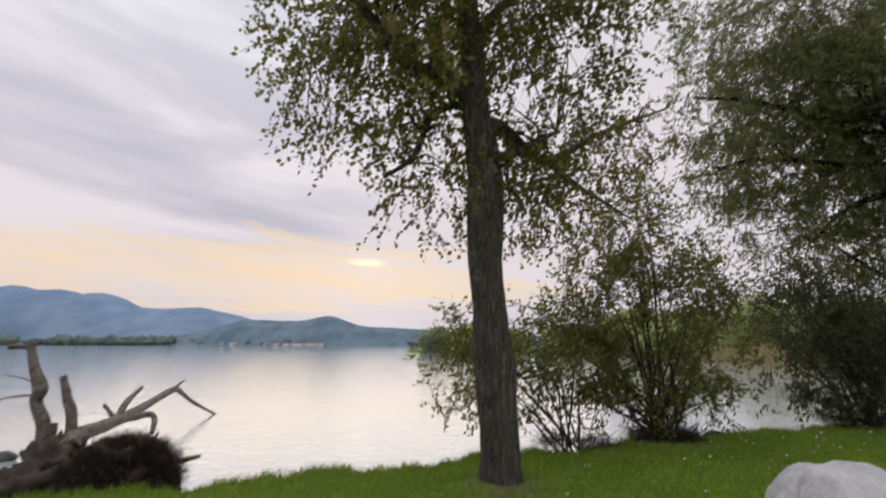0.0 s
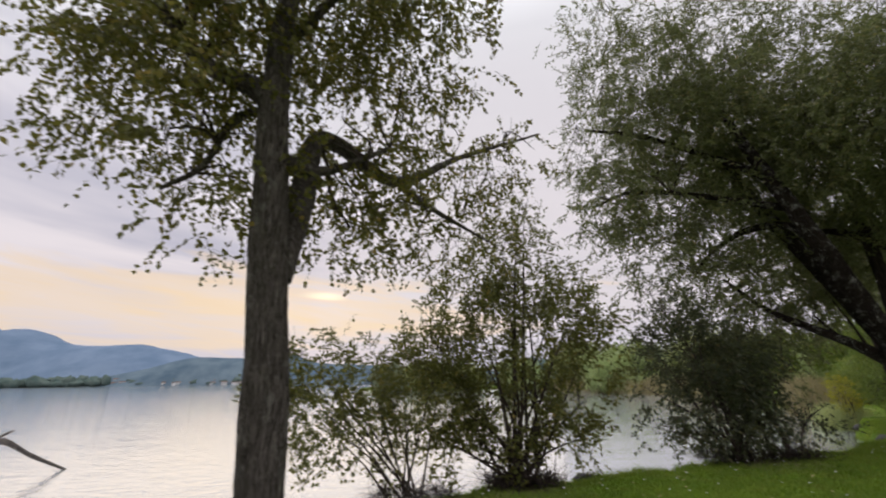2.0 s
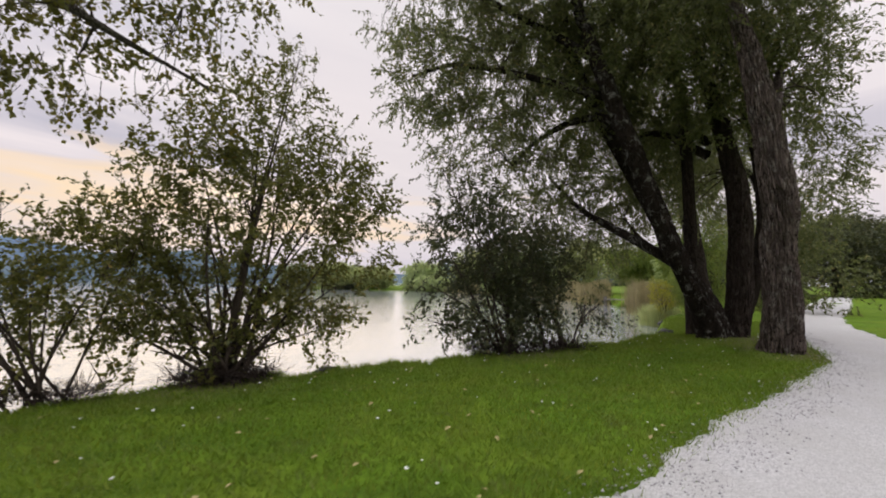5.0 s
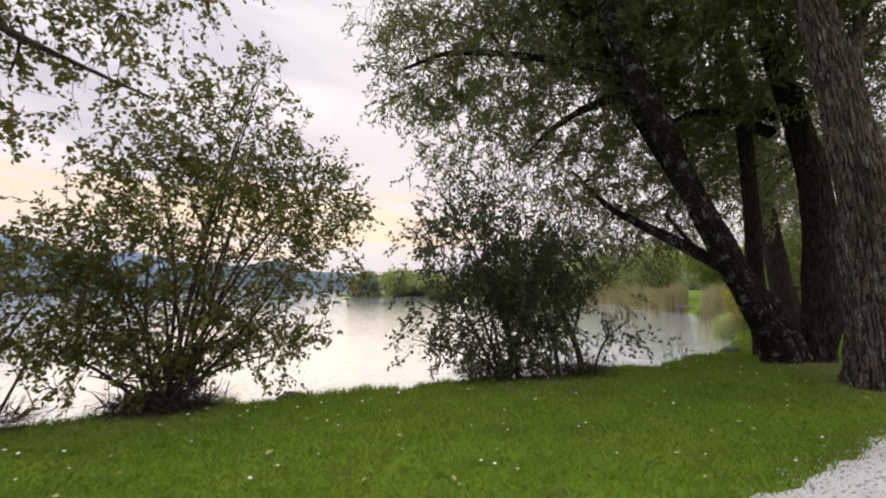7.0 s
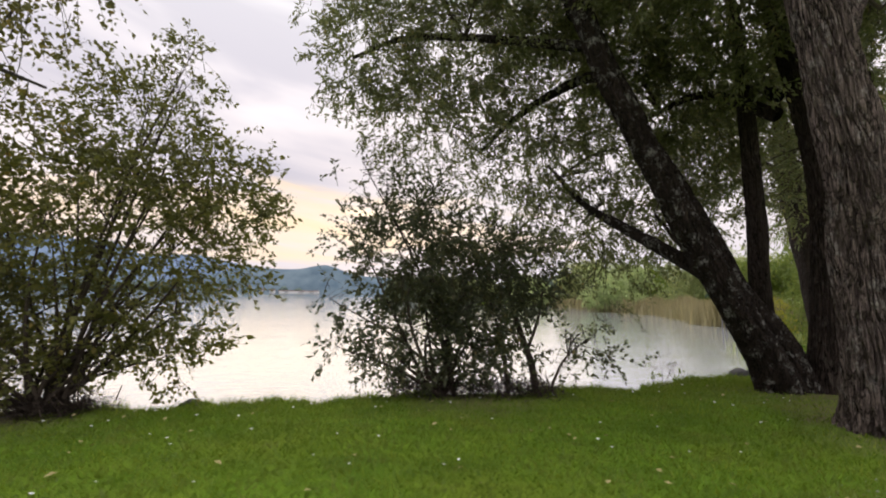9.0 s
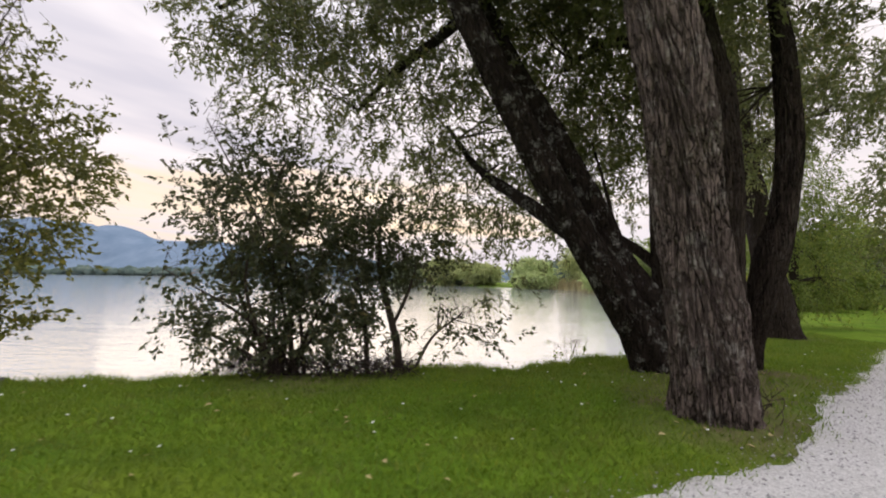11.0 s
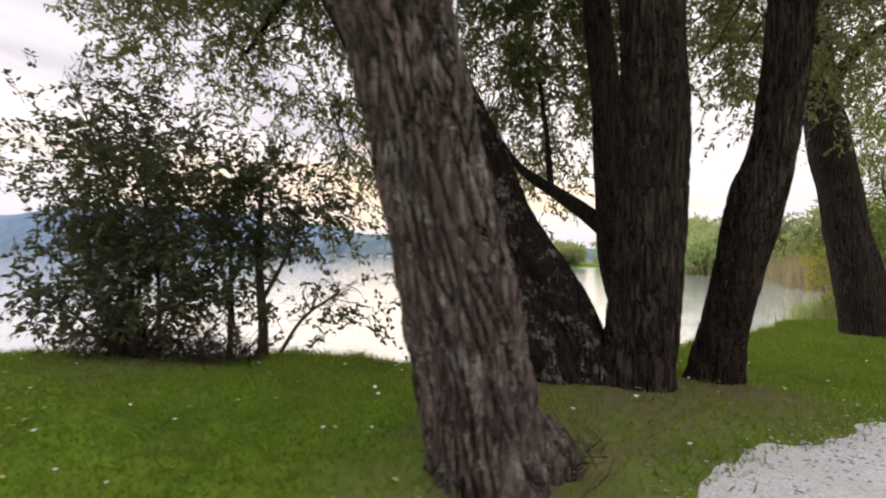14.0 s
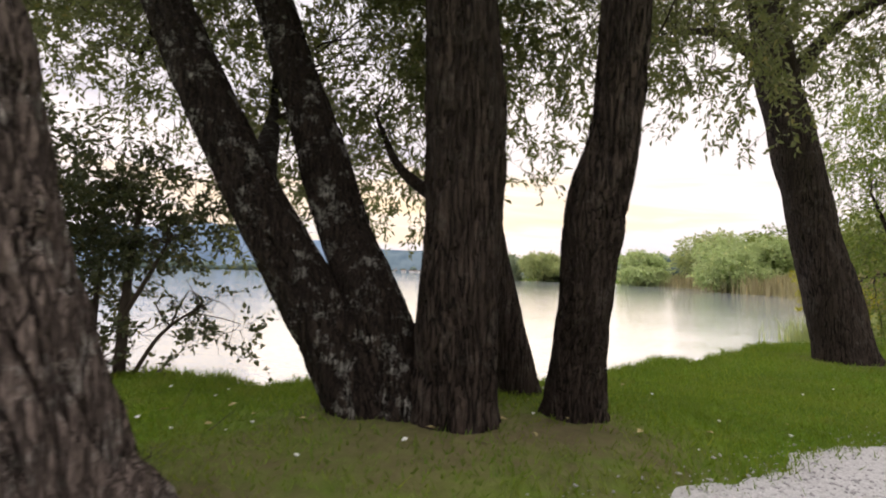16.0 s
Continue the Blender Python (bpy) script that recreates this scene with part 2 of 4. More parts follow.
M_HAZED_SAGE = leaf_mat("hazed_sage_leaf", (0.260, 0.325, 0.143), (0.377, 0.442, 0.208), (0.494, 0.546, 0.286), 0.45)
M_HAZED_GREEN = leaf_mat("hazed_green_leaf", (0.247, 0.293, 0.130), (0.351, 0.390, 0.169), (0.481, 0.494, 0.247), 0.45)
M_HAZED_GREY = leaf_mat("hazed_grey_leaf", (0.182, 0.221, 0.156), (0.247, 0.286, 0.195), (0.338, 0.364, 0.247), 0.45)
M_FLOWER = leaf_mat("goldenrod", (0.22, 0.24, 0.03), (0.36, 0.34, 0.03), (0.55, 0.48, 0.05))
M_REED = leaf_mat("dry_reed", (0.20, 0.16, 0.09), (0.30, 0.25, 0.14), (0.38, 0.34, 0.18))
M_GRASS = leaf_mat("grass_blade", (0.070, 0.132, 0.010), (0.132, 0.218, 0.018), (0.228, 0.300, 0.036), 0.45, (0.18, 0.185, 0.045))
M_WOOD = plain_mat("bleached_driftwood", (0.030, 0.024, 0.020), (0.25, 0.21, 0.185), 9.0, 0.9, 1.0, 0.03)
M_STUMP = plain_mat("weathered_stump", (0.022, 0.017, 0.014), (0.13, 0.105, 0.09), 7.0, 0.95, 1.0, 0.04)
M_ROOT = plain_mat("muddy_roots", (0.022, 0.016, 0.012), (0.07, 0.05, 0.038), 8.0, 0.95, 0.8, 0.02)
M_STONE = plain_mat("pale_boulder", (0.26, 0.25, 0.26), (0.50, 0.48, 0.49), 3.5, 0.85, 0.7, 0.03)
M_ROCK = plain_mat("wet_dark_rock", (0.03, 0.03, 0.03), (0.09, 0.085, 0.08), 6.0, 0.6, 0.6, 0.03)
M_PLANK = plain_mat("grey_plank", (0.10, 0.09, 0.085), (0.22, 0.20, 0.19), 4.0)
M_PLASTER = plain_mat("pale_plaster", (0.50, 0.50, 0.50), (0.66, 0.65, 0.62), 0.4)
M_TILE = plain_mat("roof_tile", (0.11, 0.08, 0.075), (0.2, 0.15, 0.13), 0.5)
M_GLASSY = plain_mat("dark_window", (0.03, 0.035, 0.045), (0.05, 0.055, 0.065), 0.5, 0.2)
# Distance haze is mixed into the mountain, hill and woods base colours.
M_HAZED_MOUNT = material("hazed_mountain", ridge_build((0.13, 0.185, 0.27), (0.19, 0.25, 0.345), 0.006))
M_HAZED_HILL = material("wooded_hill", ridge_build((0.085, 0.125, 0.165), (0.15, 0.195, 0.23), 0.012))
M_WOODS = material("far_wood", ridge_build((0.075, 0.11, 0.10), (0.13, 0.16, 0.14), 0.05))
M_PETAL = plain_mat("white_petal", (0.72, 0.72, 0.70), (0.8, 0.8, 0.78), 30.0)
M_FALLEN = plain_mat("fallen_leaf", (0.30, 0.24, 0.10), (0.48, 0.42, 0.22), 30.0)


# ---------------------------------------------------------------- mesh tools
def mesh_from(name, verts, faces, mat, smooth=False):
    me = bpy.data.meshes.new(name)
    verts = np.asarray(verts, dtype=np.float32).reshape(-1, 3)
    if isinstance(faces, np.ndarray):
        k = faces.shape[1]
        me.vertices.add(len(verts))
        me.vertices.foreach_set("co", verts.ravel())
        me.loops.add(faces.size)
        me.loops.foreach_set("vertex_index", faces.astype(np.int32).ravel())
        me.polygons.add(len(faces))
        me.polygons.foreach_set("loop_start", np.arange(0, faces.size, k, dtype=np.int32))
        me.update(calc_edges=True)
    else:
        me.from_pydata(verts.tolist(), [], faces)
    me.materials.append(mat)
    if smooth:
        me.polygons.foreach_set("use_smooth", np.ones(len(me.polygons), dtype=bool))
    return me


def part(name, me, parent, label="", kind=""):
    ob = new(name, me)
    if parent is not None:
        ob.parent = parent
        ob.matrix_parent_inverse = Matrix.Translation(-parent.location) if parent.type == "EMPTY" else Matrix()
    return tagged(ob, label=label, kind=kind)


def thing(name, base, label, category, group="", kind=""):
    e = new(name)
    e.location = base
    e.empty_display_size = 0.2
    return tagged(e, label, category, group, kind)


def spline(points, step):
    """Points of a smooth line through the given rows, step metres apart."""
    p = np.array(points, float)
    ext = np.vstack([2 * p[0] - p[1], p, 2 * p[-1] - p[-2]])
    out = []
    for i in range(1, len(ext) - 2):
        a, b, c, d = ext[i - 1:i + 3]
        n = max(2, int(np.linalg.norm(c[:3] - b[:3]) / step))
        for k in range(n):
            t = k / n
            out.append(0.5 * (2 * b + (c - a) * t + (2 * a - 5 * b + 4 * c - d) * t * t + (3 * b - a - 3 * c + d) * t ** 3))
    out.append(p[-1])
    return np.array(out)


def tube(points, sides=10, step=0.15, rough=0.0, flare=0.0, seed=0, oval=None):
    """A tapered round limb along rows of x, y, z, radius; rough: depth of bark furrows; flare: root swelling at the foot; oval: wide axis x, y and the two factors."""
    p = spline(points, step)
    rings = len(p)
    tang = np.gradient(p[:, :3], axis=0)
    tang /= np.linalg.norm(tang, axis=1)[:, None] + 1e-9
    ref = np.array([1.0, 0.0, 0.0]) if abs(tang[0][0]) < 0.8 else np.array([0.0, 1.0, 0.0])
    verts = np.zeros((rings, sides, 3))
    ang = np.linspace(0, 2 * math.pi, sides, endpoint=False)
    dist = np.concatenate([[0], np.cumsum(np.linalg.norm(np.diff(p[:, :3], axis=0), axis=1))])
    for i in range(rings):
        t = tang[i]
        u = ref - t * ref.dot(t)
        u /= np.linalg.norm(u)
        ref = u
        w = np.cross(t, u)
        r = np.full(sides, p[i, 3])
        if oval:
            along = np.cos(ang) * (u[0] * oval[0] + u[1] * oval[1]) + np.sin(ang) * (w[0] * oval[0] + w[1] * oval[1])
            r = r * (oval[3] + (oval[2] - oval[3]) * along ** 2)
        if flare:
            lobes = 1 + 0.55 * np.sin(3 * ang + seed) * np.sin(2 * ang + 1.3 * seed) + 0.25 * np.sin(5 * ang + seed)
            r = r * (1 + flare * lobes * math.exp(-dist[i] / 0.22))
        if rough:
            for j, a in enumerate(ang):
                turn = a + 0.22 * dist[i]
                wide = 3.4 + 6.0 * p[0, 3]
                q = Vector((math.cos(turn) * wide, math.sin(turn) * wide, dist[i] * 2.1 + seed * 7.1))
                big = noise.noise(Vector((math.cos(a) * 1.1, math.sin(a) * 1.1, dist[i] * 0.9 + seed)))
                ridge = 2.0 * min(1.0, abs(noise.noise(q + Vector((big, big, 0)) * 0.8)) / 0.17) ** 0.8 - 1.0
                q2 = Vector((math.cos(a) * 7, math.sin(a) * 7, dist[i] * 4.0 + seed))
                r[j] += rough * (ridge * 0.75 + 0.55 * noise.noise(q2)) + p[i, 3] * 0.16 * big
        verts[i] = p[i, :3] + np.outer(np.cos(ang) * r, u) + np.outer(np.sin(ang) * r, w)
    idx = np.arange(rings * sides).reshape(rings, sides)
    nxt = np.roll(idx, -1, axis=1)
    faces = np.stack([idx[:-1], nxt[:-1], nxt[1:], idx[1:]], axis=-1).reshape(-1, 4)
    return verts.reshape(-1, 3), faces, p


def join(pieces):
    vs, fs, n = [], [], 0
    for v, f in pieces:
        vs.append(v), fs.append(f + n)
        n += len(v)
    return np.vstack(vs), np.vstack(fs)


def waves(p, size, rng):
    """Smooth random field over points, about -1 to 1."""
    total = np.zeros(len(p))
    for _ in range(10):
        k = rng.normal(size=3)
        k *= 2 * math.pi / (np.linalg.norm(k) * size * rng.uniform(0.7, 1.6))
        total += np.sin(p @ k + rng.uniform(0, 6.28))
    return total / 3.0


def unit(v):
    return v / (np.linalg.norm(v, axis=-1, keepdims=True) + 1e-9)


def leaf_cards(pos, way, length, width, rng):
    """One bent, pointed leaf at each place: five corners, two faces."""
    n = len(pos)
    way = unit(way)
    side = unit(np.cross(way, rng.normal(size=(n, 3))))
    up = np.cross(side, way)
    L = (length * rng.uniform(0.65, 1.25, n))[:, None]
    W = (width * rng.uniform(0.7, 1.2, n))[:, None]
    a = pos
    b = pos + way * L * 0.42 + side * W * 0.5 + up * W * 0.12
    c = pos + way * L * 0.97 - up * L * 0.10
    d = pos + way * L * 0.42 - side * W * 0.5 + up * W * 0.12
    verts = np.stack([a, b, c, d], axis=1).reshape(-1, 3)
    faces = np.arange(n * 4).reshape(n, 4)
    return verts, faces


def foliage(blobs, density, leaf_len, leaf_wid, per, sprig, droop, gap, rng, gap_size=1.0, shell=0.55):
    """Leaf sprays through a set of ellipsoids, with gaps; gives leaf mesh arrays and sprig lines."""
    starts = []
    for cx, cy, cz, rx, ry, rz, *k in blobs:
        m = int(density * (k[0] if k else 1.0) * 4.19 * rx * ry * rz)
        d = unit(rng.normal(size=(m, 3)))
        r = rng.uniform(0, 1, m) ** (1 / 3 * shell)
        lump = 1 + 0.28 * waves(d * 1.0 + np.array([cx, cy, cz]), 0.9, rng)
        starts.append(np.array([cx, cy, cz]) + d * (r * lump)[:, None] * np.array([rx, ry, rz]))
    s = np.vstack(starts)
    centre = np.concatenate([np.tile(np.array(b[:3]), (len(q), 1)) for b, q in zip(blobs, starts)])
    keep = waves(s, gap_size, rng) > gap
    s, centre = s[keep], centre[keep]
    n = len(s)
    out = unit(s - centre) * 0.7 + rng.normal(size=(n, 3)) * 0.55
    out[:, 2] -= droop * 0.5
    out = unit(out)
    length = sprig * rng.uniform(0.6, 1.4, n)
    f = np.linspace(0.05, 1, per)
    line = s[:, None, :] + out[:, None, :] * (f[None, :, None] * length[:, None, None])
    line[:, :, 2] -= droop * 0.5 * (f ** 2)[None, :] * length[:, None]
    pos = line + rng.normal(size=line.shape) * 0.02
    tang = np.repeat(out[:, None, :], per, axis=1).copy()
    tang[:, :, 2] -= droop * f[None, :]
    way = unit(tang) * 0.8 + rng.normal(size=tang.shape) * 0.65
    way[:, :, 2] -= 0.25
    v, fc = leaf_cards(pos.reshape(-1, 3), way.reshape(-1, 3), leaf_len, leaf_wid, rng)
    ends = (s - out * 0.15, line[:, per // 2], line[:, -1])
    return v, fc, ends


def twig_mesh(ends, radius):
    """Three-sided twigs along the sprig lines."""
    a, b, c = ends
    n = len(a)
    rows = np.stack([a, b, c], axis=1)
    ang = np.array([0, 2.094, 4.189])
    ring = np.stack([np.cos(ang), np.sin(ang), np.zeros(3)], axis=1)
    rad = np.array([1.0, 0.7, 0.3]) * radius
    v = rows[:, :, None, :] + ring[None, None] * rad[None, :, None, None]
    idx = np.arange(n * 9).reshape(n, 3, 3)
    nx = np.roll(idx, -1, axis=2)
    f = np.stack([idx[:, :-1], nx[:, :-1], nx[:, 1:], idx[:, 1:]], axis=-1).reshape(-1, 4)
    return v.reshape(-1, 3), f


def branches(blobs, skeleton, rng, per=4, radius=0.035):
    """Crooked branches from the nearest limb into each clump, forking inside it."""
    pieces = []
    sk = np.array(skeleton)
    for cx, cy, cz, rx, ry, rz, *_ in blobs:
        c = np.array([cx, cy, cz])
        cost = np.linalg.norm(sk[:, :3] - c, axis=1) + np.maximum(0, sk[:, 2] - cz) * 0.7
        o = sk[np.argmin(cost)]
        r0 = min(radius, o[3] * 0.7)
        if _ and radius > 0.02:
            o, r0 = np.array([cx + rng.normal() * 0.3, cy, cz + rz + 0.9, 0.012]), 0.012
        for j in range(per):
            end = c + unit(rng.normal(size=3)) * np.array([rx, ry, rz]) * rng.uniform(0.35, 0.85)
            mid = o[:3] * 0.5 + (c * 0.5 + end * 0.5) * 0.5 + rng.normal(size=3) * 0.14
            mid[2] += 0.2
            near_end = mid * 0.45 + end * 0.55 + rng.normal(size=3) * 0.15
            v, f, p = tube([(*o[:3], r0), (*mid, r0 * 0.7), (*near_end, r0 * 0.42), (*end, 0.005)], 5, 0.25)
            pieces.append((v, f))
            for _ in range(3):
                q = p[rng.integers(len(p) // 3, len(p))]
                e2 = q[:3] + unit(rng.normal(size=3)) * rng.uniform(0.4, 0.8) * min(rx, rz)
                m2 = (q[:3] + e2) / 2 + rng.normal(size=3) * 0.08
                v, f, _p = tube([(*q[:3], q[3] * 0.6), (*m2, q[3] * 0.4), (*e2, 0.003)], 4, 0.3)
                pieces.append((v, f))
    return join(pieces)


def tree(name, base, label, category, limbs, blobs, bark, leaf, seed, density=26, leaf_len=0.07, leaf_wid=0.05,
         per=11, sprig=0.42, droop=0.5, gap=-0.25, gap_size=1.0, sides=14, rough=0.0, flare=0.0, group="", branch_r=0.035, fork=4, step=0.15, big=1, shift=(0, 0, 0), oval=None):
    """A tree or bush: trunk and limbs, branches, twigs and a crown of single leaves."""
    rng = np.random.default_rng(seed)
    sx, sy, sz = shift
    limbs = [[(x + sx, y + sy, z + sz, r) for x, y, z, r in limb] for limb in limbs]
    blobs = [(b[0] + sx, b[1] + sy, b[2] + sz, *b[3:]) for b in blobs]
    top = thing(name, base, label, category, group)
    skeleton = []
    for i, limb in enumerate(limbs):
        fine = i < big
        v, f, p = tube(limb, sides if fine else max(7, sides // 4), step if fine else 0.15, rough if fine else rough * 0.6,
                       flare if fine else 0.0, seed + i, oval if fine else None)
        part("trunk" if fine else "limb", mesh_from("trunk", v, f, bark, True), top)
        skeleton += [tuple(q) for q in p[len(p) // 4:]]
    if blobs:
        v, f = branches(blobs, skeleton, rng, fork, branch_r)
        part("branchwork", mesh_from("branchwork", v, f, M_TWIG, True), top, kind="stuff")
        v, f, ends = foliage(blobs, density, leaf_len, leaf_wid, per, sprig, droop, gap, rng, gap_size)
        part("crown", mesh_from("crown", v, f, leaf), top, kind="stuff")
        v, f = twig_mesh([e[::2] for e in ends], 0.006)
        part("twigwork", mesh_from("twigwork", v, f, M_TWIG), top, kind="stuff")
    return top


# ---------------------------------------------------------------- ground, lake, path
SHORE = [(-200, -40), (-30, -5), (-12, 2.2), (-6, 4.7), (-4.1, 5.45), (-2.1, 6.2), (0, 6.9), (1.8, 7.5), (2.8, 8.2), (4.2, 8.85), (5.6, 9.0), (7.2, 9.3),
         (8.6, 9.9), (10.3, 10.3), (12.4, 10.7), (13.4, 10.8), (15.2, 11.6), (17.5, 12.7), (19, 14.2), (22.5, 17.8), (26, 21), (31, 27), (36, 36), (42, 50), (47, 72),
         (46, 105), (30, 138), (-10, 156), (-15, 164), (20, 260), (150, 500), (400, 1000), (250, 1780), (-600, 1880), (-1600, 1850),
         (-4600, 1800), (-4600, -500)]
WATER_Z = -0.75


def shore_distance(p):
    """Metres from the water's edge: positive on land, negative in the lake."""
    poly = np.array(SHORE, float)
    a, b = poly, np.roll(poly, -1, axis=0)
    best = np.full(len(p), 1e9)
    inside = np.zeros(len(p), bool)
    for (ax, ay), (bx, by) in zip(a, b):
        dx, dy = bx - ax, by - ay
        t = np.clip(((p[:, 0] - ax) * dx + (p[:, 1] - ay) * dy) / (dx * dx + dy * dy), 0, 1)
        best = np.minimum(best, np.hypot(p[:, 0] - ax - t * dx, p[:, 1] - ay - t * dy))
        cross = (ay > p[:, 1]) != (by > p[:, 1])
        if dy:
            inside ^= cross & (p[:, 0] < (bx - ax) * (p[:, 1] - ay) / dy + ax)
    return np.where(inside, -best, best)


def ground_z(x, y):
    p = np.stack([np.asarray(x, float).ravel(), np.asarray(y, float).ravel()], axis=1)
    wob = 0.16 * np.sin(p[:, 0] * 2.1 + 0.7 * np.sin(p[:, 1] * 1.3)) + 0.10 * np.sin(p[:, 0] * 5.3 + 1.0) + 0.06 * np.sin(p[:, 0] * 11.7)
    d = shore_distance(p) + wob
    bank = np.where(d > 0, -0.10 * np.exp(-np.abs(d) / 0.5), -0.10 - 1.5 * np.clip(-d / 0.8, 0, 1))
    bank -= np.clip(-d - 0.8, 0, 30) * 0.05
    near = np.exp(-(np.hypot(p[:, 0] - 10, p[:, 1] - 6) / 30) ** 2)
    und = 0.025 * np.sin(p[:, 0] * 0.9 + 0.5) * np.sin(p[:, 1] * 1.1) + 0.012 * np.sin(p[:, 0] * 2.7) * np.sin(p[:, 1] * 2.3 + 1)
    rise = np.clip(d - 8, 0, 60) * 0.008 * (1 - near)
    mound = 0.15 * np.clip(d / 2.2, 0, 1) ** 2 * np.clip((6 - p[:, 0]) / 4, 0, 1)
    mound += 0.24 * np.exp(-((p[:, 0] - 16.1) / 2.4) ** 2 - ((p[:, 1] - 8.8) / 1.9) ** 2) * np.clip(d / 1.2, 0, 1)
    return (bank + und * np.clip(d, 0, 1) + rise + mound).reshape(np.shape(x))


def axis(lo, hi, fine, far_lo, far_hi, grow=1.16):
    mid = list(np.arange(lo, hi + fine / 2, fine))
    s, left = fine, []
    q = lo
    while q > far_lo:
        s *= grow
        q -= s
        left.append(q)
    s, right = fine, []
    q = hi
    while q < far_hi:
        s *= grow
        q += s
        right.append(q)
    return np.array(left[::-1] + mid + right)


def build_ground():
    xs, ys = axis(-8, 25, 0.2, -4800, 4800), axis(-4, 19, 0.2, -1500, 4000)
    X, Y = np.meshgrid(xs, ys)
    Z = ground_z(X, Y)
    idx = np.arange(X.size).reshape(X.shape)
    f = np.stack([idx[:-1, :-1], idx[:-1, 1:], idx[1:, 1:], idx[1:, :-1]], axis=-1).reshape(-1, 4)
    me = mesh_from("ground", np.stack([X, Y, Z], axis=-1), f, M_GROUND, True)
    tagged(new("ground", me), "mown green lawn running down to the lake shore", "lawn", kind="structure")
    xs, ys = axis(-30, 40, 5, -4700, 900), axis(-40, 60, 5, -700, 2100)
    X, Y = np.meshgrid(xs, ys)
    idx = np.arange(X.size).reshape(X.shape)
    f = np.stack([idx[:-1, :-1], idx[:-1, 1:], idx[1:, 1:], idx[1:, :-1]], axis=-1).reshape(-1, 4)
    me = mesh_from("water", np.stack([X, Y, np.full(X.shape, WATER_Z)], axis=-1), f, M_WATER, True)
    tagged(new("water", me), "calm pale lake water with small ripples", "lake", kind="structure")


EDGE = [(-30, -12.4), (-8, -3.2), (0, 0.2), (7.2, 3.25), (9.0, 4.05), (12.0, 5.3), (14.0, 6.1), (15.9, 6.95), (16.6, 7.65), (17.6, 8.6), (18.7, 9.5),
        (20.0, 10.7), (24, 14), (30, 17.8), (42, 24.3), (70, 40)]


def edge_line():
    return spline([(x, y, 0, 0) for x, y in EDGE], 0.05)[:, :2]


def build_path():
    e = edge_line()
    t = unit(np.gradient(e, axis=0))
    nrm = np.stack([t[:, 1], -t[:, 0]], axis=1)
    s = np.concatenate([[0], np.cumsum(np.linalg.norm(np.diff(e, axis=0), axis=1))])
    jag = 0.06 * np.sin(s * 1.7) + 0.045 * np.sin(s * 4.1 + 1) + 0.025 * np.sin(s * 9.3 + 2) + 0.012 * np.sin(s * 21)
    wide = 2.6
    cols = np.array([0, 0.08, 0.3, 0.9, 1.7, 2.3, 2.52, wide])
    V = np.zeros((len(e), len(cols), 3))
    for j, c in enumerate(cols):
        off = c + (jag if j == 0 else jag * 0.6 if j == 1 else -jag if j == len(cols) - 1 else 0)
        q = e + nrm * np.reshape(off * np.ones(len(e)), (-1, 1))
        V[:, j, :2] = q
        rim = 0.005 if j in (0, len(cols) - 1) else 0.022
        V[:, j, 2] = ground_z(q[:, 0], q[:, 1]) + rim
    idx = np.arange(V.shape[0] * V.shape[1]).reshape(V.shape[:2])
    f = np.stack([idx[:-1, :-1], idx[:-1, 1:], idx[1:, 1:], idx[1:, :-1]], axis=-1).reshape(-1, 4)
    tagged(new("path", mesh_from("path", V, f[:, ::-1], M_GRAVEL, True)), "pale grey gravel footpath with ragged grass edges", "path", kind="structure")


build_ground()
build_path()


# ---------------------------------------------------------------- mountains and far shore
def ridge(name, label, y, depth, profile, mat, seed, rough=1.0, steps=220):
    """A wooded or rocky ridge: profile rows of x, height."""
    px, ph = np.array(profile, float).T
    xs = np.linspace(px[0], px[-1], steps)
    h = np.interp(xs, px, ph)
    h = np.convolve(np.pad(h, 3, mode="edge"), np.ones(7) / 7, "valid")
    rows = 14
    V = np.zeros((rows, steps, 3))
    for j in range(rows):
        f = j / (rows - 1)
        up = math.sin(min(1.0, f / 0.62) * math.pi / 2) if f < 0.62 else math.cos((f - 0.62) / 0.38 * math.pi / 2)
        for i, x in enumerate(xs):
            w = noise.fractal(Vector((x * 0.004, f * 3.0, seed)), 1.0, 2.0, 5)
            V[j, i] = (x, y + (f - 0.62) * depth + w * depth * 0.05, -3 + (h[i] + 3) * up + w * h[i] * 0.05 * rough * math.sin(f * math.pi))
    idx = np.arange(rows * steps).reshape(rows, steps)
    f = np.stack([idx[:-1, :-1], idx[:-1, 1:], idx[1:, 1:], idx[1:, :-1]], axis=-1).reshape(-1, 4)
    tagged(new(name, mesh_from(name, V, f, mat, True)), label, "mountain" if mat is M_HAZED_MOUNT else "hill", kind="structure")


# The blue of both ridges is haze painted into their base colour.
ridge("mountain_range", "mountain range beyond the lake, coloured blue for haze", 2700, 700, [
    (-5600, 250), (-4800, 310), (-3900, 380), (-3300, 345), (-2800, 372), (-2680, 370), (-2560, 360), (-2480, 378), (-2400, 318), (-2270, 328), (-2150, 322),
    (-2050, 270), (-1930, 222), (-1880, 238), (-1690, 236), (-1560, 232), (-1350, 188), (-1200, 150), (-900, 110), (-500, 60), (200, 20)], M_HAZED_MOUNT, 3.0, 1.6)
ridge("wooded_hill", "wooded hill over the far shore, coloured blue-green for haze", 2050, 300, [
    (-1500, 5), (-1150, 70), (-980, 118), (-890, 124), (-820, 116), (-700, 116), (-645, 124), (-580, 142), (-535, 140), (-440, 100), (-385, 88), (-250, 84),
